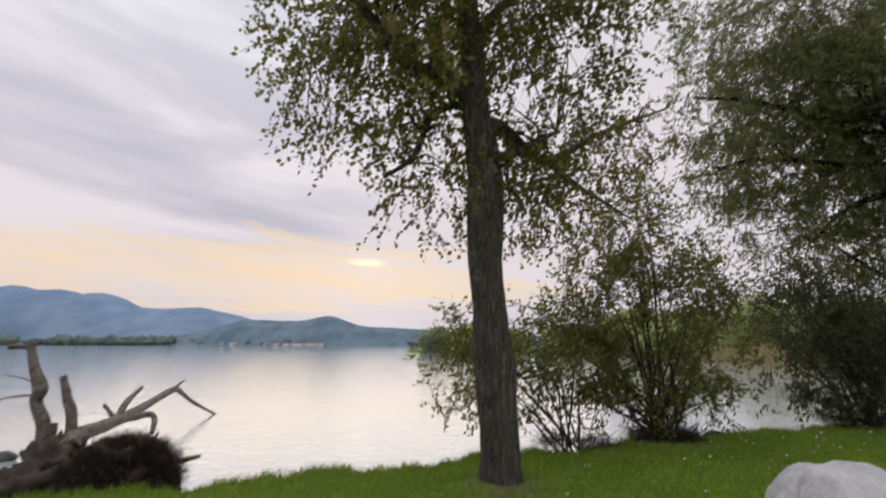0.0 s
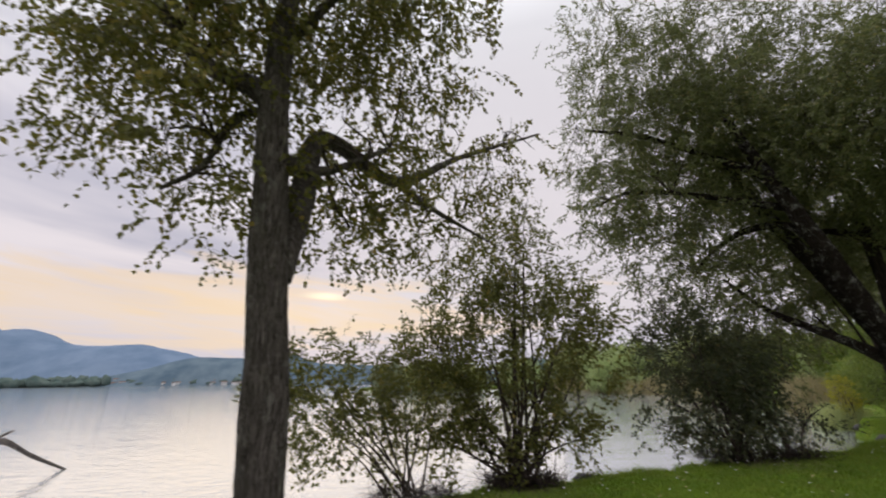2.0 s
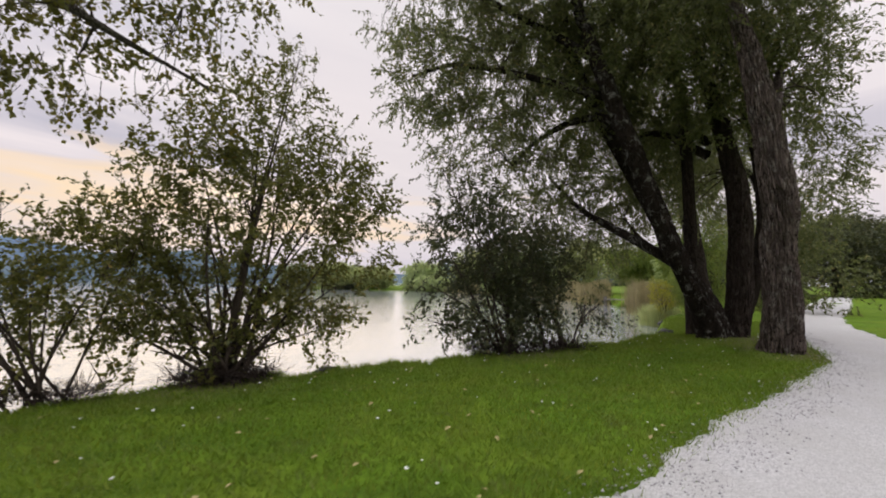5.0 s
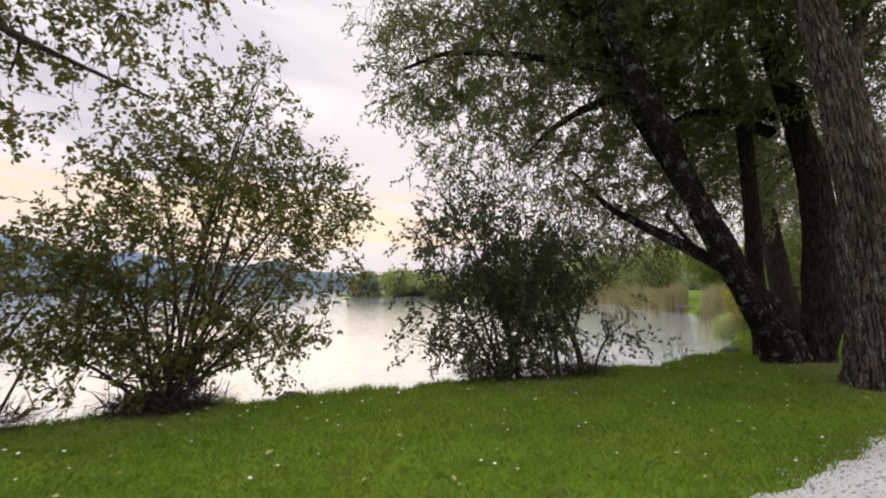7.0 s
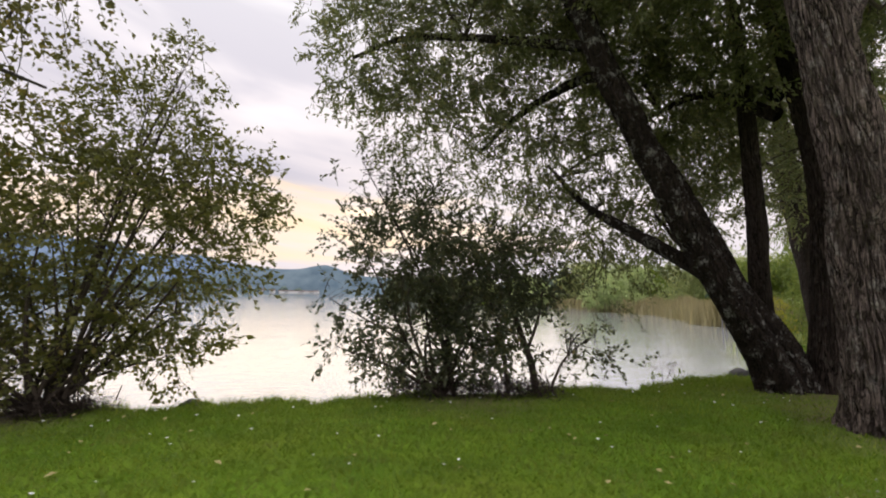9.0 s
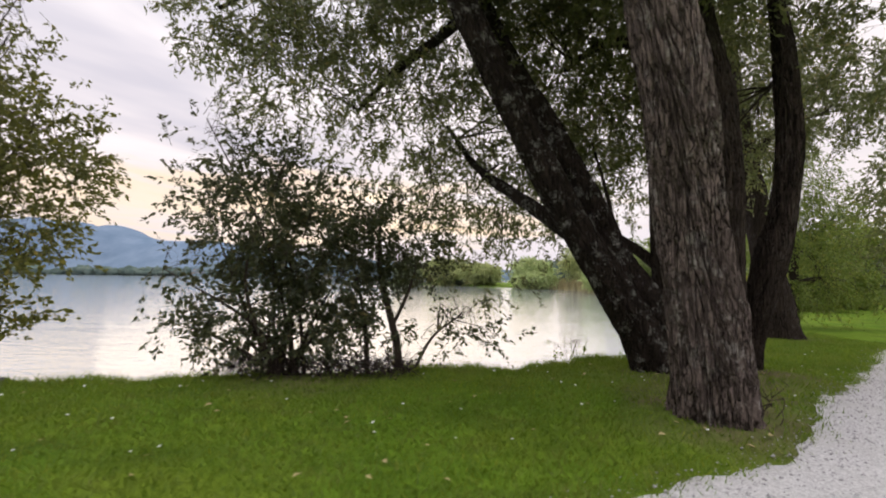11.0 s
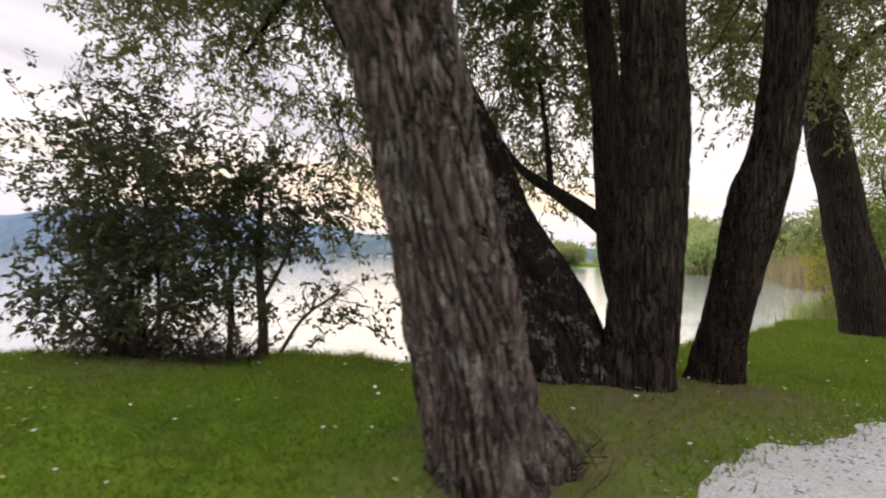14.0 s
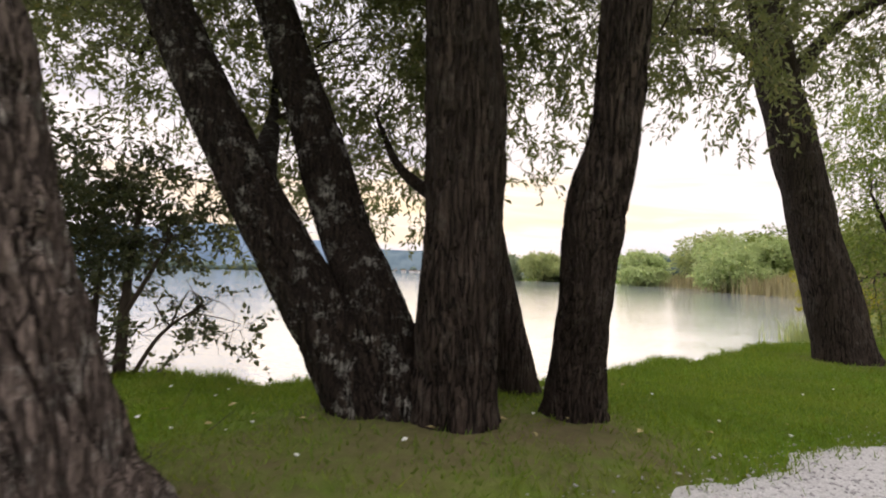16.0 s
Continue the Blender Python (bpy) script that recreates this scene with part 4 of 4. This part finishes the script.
    M_BARK_DARK, M_LEAF_WIL, 35, sides=90, rough=0.03, flare=0.28, step=0.05, group="willows of the group", **WIL)
tree("willow_tree", (22.2, 15.4, 0), "big leaning willow standing alone beside the path", "tree", [
    [(22.3, 15.4, -0.2, 0.46), (22.18, 15.4, 0.5, 0.41), (22.0, 15.4, 1.4, 0.375), (21.8, 15.4, 2.6, 0.345), (21.55, 15.4, 4.0, 0.33), (21.3, 15.4, 5.7, 0.30), (21.1, 15.4, 8.0, 0.18), (21, 15.4, 10.5, 0.05)],
    [(21.4, 15.4, 5.0, 0.14), (22.4, 15.3, 6.2, 0.09), (23.6, 15.2, 6.6, 0.03)],
    [(21.4, 15.4, 5.2, 0.12), (20.4, 15.0, 6.0, 0.08), (19.4, 14.6, 6.0, 0.03)],
], [(20.6, 15, 7.9, 2.2, 1.8, 1.5), (22.9, 15.5, 6.6, 1.5, 1.3, 1.2), (19.5, 14.6, 5.6, 0.9, 0.8, 0.8), (24.4, 15.4, 7.4, 1.6, 1.4, 1.3)],
    M_BARK_DARK, M_LEAF_WIL, 36, sides=64, rough=0.02, flare=0.2, step=0.06, **WIL)

# ---------------------------------------------------------------- bay shore: shrubs, reeds, trees
tree("weeping_tree", (25.0, 18.4, 0), "bright yellow-green weeping tree beside the path", "tree", [
    [(25.0, 18.4, -0.3, 0.16), (25.05, 18.4, 1.2, 0.13), (25.2, 18.5, 3.0, 0.10), (25.1, 18.6, 5.0, 0.06), (25.2, 18.6, 7.0, 0.02)],
    [(25.05, 18.4, 1.4, 0.07), (24.5, 18.0, 2.4, 0.05), (24.0, 17.7, 3.4, 0.02)],
    [(25.1, 18.45, 2.2, 0.07), (25.9, 18.4, 3.2, 0.05), (26.6, 18.2, 4.2, 0.02)],
], [(24.2, 17.8, 1.2, 0.9, 0.8, 1.0), (25.0, 18.2, 2.4, 1.2, 1.1, 1.2), (24.5, 18.0, 3.7, 1.0, 1.0, 1.0), (26.1, 18.4, 3.6, 1.2, 1.0, 1.3), (25.2, 18.6, 5.2, 1.3, 1.2, 1.2), (25.2, 18.8, 6.8, 0.9, 0.9, 0.9), (26.4, 18.2, 1.6, 1.0, 0.9, 1.1)],
    M_BARK_DARK, M_LEAF_LIGHT, 41, density=75, leaf_len=0.13, leaf_wid=0.045, sprig=0.5, droop=0.9, gap=-0.3, sides=12)


def reed_bed(name, label, line, count, tall, spread, mat, seed, width=0.05):
    rng = np.random.default_rng(seed)
    p = spline([(x, y, 0, 0) for x, y in line], 0.5)
    q = p[rng.integers(len(p), size=count)][:, :2] + rng.normal(size=(count, 2)) * spread
    rel = q - np.array([36.2, 37.6])
    along, off = rel @ np.array([0.61, 0.79]), rel @ np.array([0.79, -0.61])
    q = q[(np.abs(off) > 1.15 + 0.03 * np.abs(along)) | (along < -6)]
    count = len(q)
    z0 = np.full(count, WATER_Z)
    h = tall * rng.uniform(0.6, 1.15, count) * (1 + 0.25 * np.sin(q[:, 0] * 1.1) * np.sin(q[:, 1] * 0.7))
    lean = rng.normal(size=(count, 2)) * 0.13 * h[:, None]
    side = unit(np.stack([rng.normal(size=count), rng.normal(size=count), np.zeros(count)], axis=1)) * width
    a = np.column_stack([q, z0])
    m = np.column_stack([q + lean * 0.35, z0 + h * 0.6])
    t = np.column_stack([q + lean, z0 + h])
    v = np.stack([a - side, a + side, m + side * 0.8, m - side * 0.8, t], axis=1).reshape(-1, 3)
    k = np.arange(count)[:, None] * 5
    f = np.vstack([k + np.array([0, 1, 2]), k + np.array([0, 2, 3]), k + np.array([3, 2, 4])])
    tagged(new(name, mesh_from(name, v, f, mat)), label, "reeds", kind="stuff")


reed_bed("reed_bed", "dry tan reeds at the edge of the bay", [(29.5, 26.2), (32.6, 30.6), (35.2, 35.0)], 14000, 2.3, 0.55, M_REED, 51, 0.018)
reed_bed("reed_bed", "tall tan reeds along the bay shore", [(38.6, 43), (42, 50), (46, 64)], 16000, 2.5, 1.4, M_REED, 52, 0.03)
reed_bed("reed_bed", "far reeds round the head of the bay", [(46.5, 70), (47, 95), (42, 115)], 14000, 2.6, 2.4, M_REED, 53, 0.06)
reed_bed("sedge", "rough green and tan sedge on the bay bank", [(24.6, 20.4), (27, 22.6), (29.5, 25.4)], 9000, 0.9, 0.55, M_HAZED_GREEN, 55, 0.014)
bush("goldenrod", (24.6, 20.3, -0.1), "yellow flowering goldenrod clump on the bay bank", [(24.3, 20.2, 1.45, 0.6, 0.5, 0.45), (25.0, 20.6, 1.0, 0.7, 0.5, 0.5), (24.0, 19.9, 0.7, 0.5, 0.45, 0.45), (24.7, 20.3, 0.5, 0.8, 0.5, 0.4)],
     14, 0.012, M_FLOWER, 46, density=220, leaf_len=0.07, leaf_wid=0.035, sprig=0.2, droop=0.1, gap=-0.6)


def shore_tree(kind, x, y, h, w, leaf, seed, label):
    rng = np.random.default_rng(seed)
    blobs = []
    for _ in range(7):
        a = rng.uniform(0, 6.28)
        k = rng.uniform(0, 0.6)
        blobs.append((x + math.cos(a) * w * k, y + math.sin(a) * w * k, h * rng.uniform(0.14, 0.76), w * rng.uniform(0.35, 0.55), w * rng.uniform(0.35, 0.55), h * rng.uniform(0.16, 0.26)))
    top = thing(kind, (x, y, 0), label, "tree" if kind == "shore_tree" else "bush")
    v, f, _ = tube([(x, y, -0.6, h * 0.025), (x + 0.1, y, h * 0.4, h * 0.018), (x, y + 0.1, h * 0.8, 0.03)], 8, 0.6)
    part("trunk", mesh_from("trunk", v, f, M_TWIG, True), top)
    for b in blobs[:4]:
        v, f, _ = tube([(x, y, h * 0.3, h * 0.012), ((x + b[0]) / 2, (y + b[1]) / 2, (h * 0.3 + b[2]) / 2 + 0.2, h * 0.008), (*b[:3], 0.02)], 5, 0.8)
        part("limb", mesh_from("limb", v, f, M_TWIG, True), top)
    vol = sum(4.19 * b[3] * b[4] * b[5] for b in blobs)
    size = 0.09 * max(1.0, math.hypot(x - 14, y - 4) / 32)
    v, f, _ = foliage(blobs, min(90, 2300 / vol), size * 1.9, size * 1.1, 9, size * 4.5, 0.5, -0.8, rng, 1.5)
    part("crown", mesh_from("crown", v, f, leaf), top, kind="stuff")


# Sage, green and grey far crowns have haze in their leaf colour.
_r = random.Random(9)
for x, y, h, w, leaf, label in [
        (46, 88, 9.4, 6.9, M_HAZED_SAGE, "rounded sage-green willow bush at the bay"), (42, 80, 6.5, 5.2, M_HAZED_SAGE, "low grey-green willow bush at the water"),
        (36, 112, 4, 7, M_HAZED_SAGE, "low spreading grey-green bush at the water"), (52, 92, 10.9, 7.5, M_LEAF_LIGHT, "yellow-green tree behind the bay"),
        (48, 112, 15.2, 9.2, M_HAZED_GREEN, "green tree at the head of the bay"), (36, 130, 9.5, 8, M_HAZED_SAGE, "green tree at the head of the bay"),
        (24, 142, 8.5, 8, M_HAZED_GREEN, "dark green tree on the point"), (10, 150, 9, 8, M_HAZED_GREEN, "dark green tree on the point"),
        (-4, 157, 7.5, 7, M_HAZED_GREY, "dark tree at the tip of the point"), (17, 158, 11, 8, M_HAZED_GREY, "dark tree on the point"),
        (58, 76, 11.6, 8.6, M_HAZED_GREEN, "green tree behind the reeds"), (60, 60, 9.4, 6.9, M_HAZED_GREEN, "green tree behind the reeds"),
        (54, 54, 8, 5.8, M_LEAF_LIGHT, "yellow-green bush behind the reeds"), (50, 44, 7.2, 5.2, M_HAZED_SAGE, "grey-green bush behind the reeds"),
        (46, 38, 6.7, 4.8, M_LEAF_LIGHT, "yellow-green bush near the landing stage"), (62, 44, 13, 8, M_HAZED_GREY, "dark tree over the meadow"),
        (72, 40, 14, 8, M_LEAF_DARK, "dark tree over the meadow"), (80, 30, 13, 9, M_LEAF_WIL, "green tree by the far path"), (74, 54, 12, 8, M_HAZED_GREY, "dark tree behind the meadow"),
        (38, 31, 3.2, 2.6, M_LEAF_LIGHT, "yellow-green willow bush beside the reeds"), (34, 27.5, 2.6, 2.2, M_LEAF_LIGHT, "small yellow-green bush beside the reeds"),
        (33, 19, 7.5, 4.5, M_LEAF_WIL, "leafy green tree beside the path"), (40, 24, 9.5, 5.5, M_LEAF_DARK, "dark leafy tree beside the path"), (88, 44, 15, 10, M_LEAF_DARK, "dark tree behind the meadow"), (64, 100, 11, 8, M_HAZED_GREY, "tall dark tree behind the bay")]:
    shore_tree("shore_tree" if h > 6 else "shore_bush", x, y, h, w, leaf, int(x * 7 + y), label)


def landing_stage():
    top = thing("landing_stage", (36.2, 37.6, WATER_Z), "small grey wooden landing stage among the reeds", "jetty")
    ax, ay = math.cos(2.35), math.sin(2.35)
    for i in range(12):
        ox, oy = 36.6 + ax * i * 0.22, 37.2 + ay * i * 0.22
        bm = bmesh.new()
        bmesh.ops.create_cube(bm, size=1.0)
        bmesh.ops.scale(bm, vec=(0.2, 1.5, 0.05), verts=bm.verts)
        bmesh.ops.bevel(bm, geom=bm.edges, offset=0.01, segments=1, affect="EDGES")
        bmesh.ops.rotate(bm, cent=(0, 0, 0), matrix=Matrix.Rotation(2.35, 3, "Z"), verts=bm.verts)
        bmesh.ops.translate(bm, vec=(ox, oy, 0.05), verts=bm.verts)
        me = bpy.data.meshes.new("plank")
        bm.to_mesh(me)
        bm.free()
        me.materials.append(M_PLANK)
        part("plank", me, top)
    for i in (0, 11):
        for s in (-0.65, 0.65):
            x, y = 36.6 + ax * i * 0.22 - ay * s, 37.2 + ay * i * 0.22 + ax * s
            v, f, _ = tube([(x, y, -1.2, 0.07), (x, y, 0.0, 0.07), (x, y, 0.35, 0.065)], 8, 0.4)
            part("post", mesh_from("post", v, f, M_PLANK, True), top)


landing_stage()


# ---------------------------------------------------------------- driftwood snag, boulder, rocks
def lumpy(name, centre, size, mat, seed, sub=4, amp=0.18, freq=1.6, flat=None):
    bm = bmesh.new()
    bmesh.ops.create_icosphere(bm, subdivisions=sub, radius=1.0)
    for v in bm.verts:
        k = 1 + amp * noise.fractal(v.co * freq + Vector((seed, seed * 2, 0)), 1.0, 2.0, 4)
        v.co = Vector((v.co.x * size[0], v.co.y * size[1], v.co.z * size[2])) * k + Vector(centre)
    me = bpy.data.meshes.new(name)
    bm.to_mesh(me)
    bm.free()
    me.materials.append(mat)
    me.polygons.foreach_set("use_smooth", np.ones(len(me.polygons), dtype=bool))
    return me


def driftwood():
    rng = np.random.default_rng(71)
    top = thing("driftwood_snag", (-6.6, 6.1, WATER_Z), "uprooted bleached dead tree with bare branches lying at the shore", "driftwood")
    part("stump", lumpy("stump", (-6.6, 6.2, -0.2), (0.46, 0.38, 0.52), M_STUMP, 3.1, 5, 0.55, 2.6), top)
    part("root_plate", lumpy("root_plate", (-6.75, 5.75, -0.35), (0.66, 0.4, 0.40), M_ROOT, 5.2, 4, 0.6, 2.2), top)
    limbs = [
        [(-6.95, 6.3, 0.0, 0.15), (-7.0, 6.3, 0.3, 0.13), (-7.11, 6.3, 0.67, 0.12), (-7.28, 6.3, 0.96, 0.11), (-7.25, 6.3, 1.14, 0.13), (-7.43, 6.3, 1.5, 0.08), (-7.58, 6.3, 1.88, 0.065)],
        [(-6.72, 6.5, 0.1, 0.12), (-6.8, 6.5, 0.69, 0.09), (-6.92, 6.5, 0.93, 0.085), (-7.08, 6.5, 1.34, 0.04)],
        [(-6.5, 6.2, 0.2, 0.22), (-6.7, 6.6, 0.36, 0.17), (-7.15, 7.6, 0.29, 0.15), (-7.84, 9.3, 0.25, 0.14), (-8.68, 11.3, 0.29, 0.12), (-9.36, 13.3, 0.42, 0.11), (-9.45, 13.7, 0.38, 0.10),
         (-9.56, 14.2, 0.2, 0.08), (-9.57, 15.0, -0.2, 0.06), (-9.28, 16.3, -0.85, 0.025)],
        [(-7.66, 8.8, 0.24, 0.10), (-7.84, 9.6, 0.18, 0.09), (-7.8, 10.0, 0.17, 0.085), (-7.66, 10.0, 0.05, 0.07), (-7.55, 9.8, -0.24, 0.05)],
        [(-7.68, 8.8, 0.3, 0.09), (-7.85, 9.2, 0.56, 0.07), (-7.95, 9.8, 0.84, 0.03)],
        [(-7.6, 8.6, 0.28, 0.06), (-7.78, 8.6, 0.46, 0.04), (-7.9, 8.6, 0.58, 0.025)],
        [(-9.0, 12.4, 0.36, 0.05), (-8.95, 12.9, 0.62, 0.03), (-9.0, 13.3, 0.72, 0.015)],
        [(-7.28, 6.3, 1.05, 0.024), (-7.75, 6.3, 1.0, 0.014), (-8.2, 6.3, 0.88, 0.005)],
        [(-7.3, 6.3, 1.2, 0.02), (-7.6, 6.3, 1.32, 0.012), (-7.9, 6.3, 1.36, 0.005)],
        [(-7.56, 6.3, 1.82, 0.05), (-7.68, 6.25, 1.84, 0.05), (-7.85, 6.2, 1.83, 0.04)],
        [(-6.9, 6.3, 0.1, 0.07), (-6.86, 6.25, 0.6, 0.06)],
        [(-5.0, 6.0, -0.05, 0.06), (-4.72, 6.15, 0.05, 0.045), (-4.4, 6.3, 0.1, 0.02)],
    ]
    limbs = [[(x, y, z, r * 0.72) for x, y, z, r in l] for l in limbs]
    for i, l in enumerate(limbs):
        v, f, _ = tube(l, 16, 0.06, 0.022 if l[0][3] > 0.03 else 0.004, 0.0, 80 + i)
        part("limb", mesh_from("limb", v, f, M_WOOD, True), top)
    part("root_mat", lumpy("root_mat", (-5.35, 5.9, -0.2), (0.74, 0.45, 0.56), M_ROOT, 9.0, 4, 0.55, 2.6), top)
    m = 7000
    d = unit(rng.normal(size=(m, 3)))
    d[:, 2] = np.abs(d[:, 2])
    a = np.array([-5.35, 5.9, -0.25]) + d * np.array([0.72, 0.44, 0.56])
    w = unit(d + rng.normal(size=(m, 3)) * 0.7)
    b = a + w * 0.16 * rng.uniform(0.4, 1.6, (m, 1))
    c = b + unit(w + rng.normal(size=(m, 3)) * 0.8) * 0.10
    v, f = twig_mesh((a, b, c), 0.007)
    part("root_fringe", mesh_from("root_fringe", v, f, M_ROOT), top, kind="stuff")


driftwood()


def brush_heap(x0, x1, y, thick, count, seed, label):
    rng = np.random.default_rng(seed)
    a = np.column_stack([rng.uniform(x0, x1, count), y + rng.normal(size=count) * 0.22, rng.uniform(0.0, thick, count)])
    w = unit(np.column_stack([rng.normal(size=count), rng.normal(size=count), rng.normal(size=count) * 0.25]))
    b = a + w * rng.uniform(0.1, 0.3, (count, 1))
    c = b + unit(w + rng.normal(size=(count, 3)) * 0.4) * rng.uniform(0.1, 0.25, (count, 1))
    b[:, 2], c[:, 2] = np.abs(b[:, 2]), np.abs(c[:, 2])
    v, f = twig_mesh((a, b, c), 0.012)
    tagged(new("brush_heap", mesh_from("brush_heap", v, f, M_ROOT)), label, "twigs", kind="stuff")


brush_heap(9.0, 12.0, 9.9, 0.20, 1100, 91, "heap of dark dead twigs under the bush")
brush_heap(3.5, 4.9, 8.3, 0.16, 700, 92, "dark dead twigs round the foot of the bush")
brush_heap(1.4, 2.8, 7.7, 0.10, 350, 93, "dark dead twigs at the water's edge")
tagged(new("boulder", lumpy("boulder", (2.85, 2.55, 0.28), (0.80, 0.62, 0.58), M_STONE, 1.7, 5, 0.28, 1.3)), "large pale grey boulder lying on the lawn", "boulder")
for x, y, z, s in [(17.6, 12.95, -0.2, 0.26), (18.0, 13.1, -0.3, 0.16), (5.9, 9.25, -0.22, 0.2), (6.3, 9.4, -0.3, 0.16), (-10.6, 9.4, -0.68, 0.15), (-11.4, 9.6, -0.68, 0.17), (22.0, 17.6, -0.32, 0.22)]:
    tagged(new("shore_rock", lumpy("shore_rock", (x, y, z), (s * 1.5, s, s * 0.8), M_ROCK, x, 3, 0.35)), "small dark wet rock at the waterline", "rock", "rocks at the waterline")
bush("sapling", (15.2, 12.0, -0.2), "small bright sapling growing at the water's edge", [(15.2, 12.0, 0.25, 0.25, 0.2, 0.22), (15.0, 12.0, 0.1, 0.25, 0.2, 0.12)], 4, 0.008, M_LEAF_LIGHT, 44,
     density=240, leaf_len=0.07, leaf_wid=0.035, sprig=0.15, droop=0.2, gap=-1.0)
bush("ground_shoots", (15.95, 7.55, 0), "few bare thin shoots at the foot of the old willow", [(16.0, 7.5, 0.35, 0.15, 0.12, 0.2)], 6, 0.006, M_LEAF_LIGHT, 45, density=60, leaf_len=0.04, leaf_wid=0.02, sprig=0.12, gap=-1)


# ---------------------------------------------------------------- grass, daisies, fallen leaves
def grass(count, seed):
    rng = np.random.default_rng(seed)
    x = rng.uniform(-6, 24, count)
    y = rng.uniform(0.5, 17.5, count)
    p = np.stack([x, y], axis=1)
    d = shore_distance(p)
    e = edge_line()
    ey = np.interp(x, e[:, 0], e[:, 1])
    from_path = y - ey
    bare = np.zeros(count, bool)
    for bx, by, br in BARE:
        bare |= np.hypot(x - bx, y - by) < br * rng.uniform(0.0, 0.95, count)
    keep = ~bare & (d > -0.25) & (from_path > 0.02 - np.abs(rng.normal(size=count)) * 0.16) & (d < 12)
    x, y, d, from_path = x[keep], y[keep], d[keep], from_path[keep]
    n = len(x)
    z = ground_z(x, y) - 0.005
    rim = np.exp(-np.abs(d) / 0.35)
    h = (0.035 + 0.05 * rng.uniform(0, 1, n) ** 2) * (1 + 1.3 * rim + 0.5 * np.exp(-np.abs(from_path) / 0.25))
    a = np.column_stack([x, y, z])
    side = unit(np.column_stack([rng.normal(size=n), rng.normal(size=n), np.zeros(n)])) * (0.005 + 0.004 * rng.uniform(0, 1, n))[:, None]
    lean = np.column_stack([rng.normal(size=n), rng.normal(size=n), np.zeros(n)]) * h[:, None] * 0.55
    t = a + lean + np.column_stack([np.zeros(n), np.zeros(n), h])
    v = np.stack([a - side, a + side, t], axis=1).reshape(-1, 3)
    tagged(new("grass", mesh_from("grass", v, np.arange(n * 3).reshape(n, 3), M_GRASS)), "short mown grass blades on the lawn", "grass", kind="stuff")


grass(600000, 61)


def pebbles(count, seed):
    rng = np.random.default_rng(seed)
    e = edge_line()
    e = e[(e[:, 0] > 3) & (e[:, 0] < 24)]
    q = e[rng.integers(len(e), size=count)] + rng.normal(size=(count, 2)) * 0.12 + np.array([0.10, -0.20]) * rng.uniform(-0.3, 3.0, (count, 1))
    octa = np.array([(1, 0, 0), (0, 1, 0), (-1, 0, 0), (0, -1, 0), (0, 0, 0.7), (0, 0, -0.7)], float)
    tri = np.array([(0, 1, 4), (1, 2, 4), (2, 3, 4), (3, 0, 4), (1, 0, 5), (2, 1, 5), (3, 2, 5), (0, 3, 5)])
    size = 0.006 + 0.012 * rng.uniform(0, 1, count) ** 3
    v = octa[None] * (1 + 0.3 * rng.normal(size=(count, 6, 1))) * size[:, None, None]
    v[:, :, :2] += q[:, None, :]
    v[:, :, 2] += ground_z(q[:, 0], q[:, 1])[:, None] + 0.024
    f = (tri[None] + 6 * np.arange(count)[:, None, None]).reshape(-1, 3)
    tagged(new("loose_gravel", mesh_from("loose_gravel", v.reshape(-1, 3), f, M_STONE)), "loose pale gravel along the path edge", "gravel", kind="stuff")


pebbles(6000, 63)


def scatter():
    rng = random.Random(77)
    pts = [(math.cos(k * 0.785) * 0.014, math.sin(k * 0.785) * 0.014, 0.002 if k % 2 else -0.002) for k in range(8)]
    daisy = mesh_from("daisy", [(0, 0, 0.005)] + pts + [(0, 0, -0.012)], [(0, 1 + k, 1 + (k + 1) % 8) for k in range(8)] + [(9, 1 + (k + 1) % 8, 1 + k) for k in range(8)], M_PETAL)
    leaf = mesh_from("fallen_leaf", [(-0.03, 0, 0), (0, 0.018, 0.012), (0.035, 0, 0.004), (0, -0.018, 0.01), (0, 0, 0.0)], [(0, 4, 1), (4, 2, 1), (0, 3, 4), (4, 3, 2)], M_FALLEN)
    e = edge_line()
    for me, label, cat, many in ((daisy, "tiny white daisy in the lawn", "flower", 110), (leaf, "pale yellow fallen leaf on the grass", "leaf", 120)):
        made = 0
        while made < many:
            x, y = rng.uniform(1, 21), rng.uniform(2.5, 13)
            if y < np.interp(x, e[:, 0], e[:, 1]) + 0.1 or shore_distance(np.array([[x, y]]))[0] < 0.3:
                continue
            ob = new(me.name, me)
            s = rng.uniform(0.8, 1.5)
            ob.matrix_world = pose(x, y, float(ground_z(np.array([x]), np.array([y]))[0]) + (0.055 if cat == "flower" else 0.04), rng.uniform(-20, 20), rng.uniform(-20, 20), rng.uniform(0, 360)) @ Matrix.Scale(s, 4)
            tagged(ob, label, cat, "daisies in the lawn" if cat == "flower" else "fallen leaves")
            made += 1


scatter()
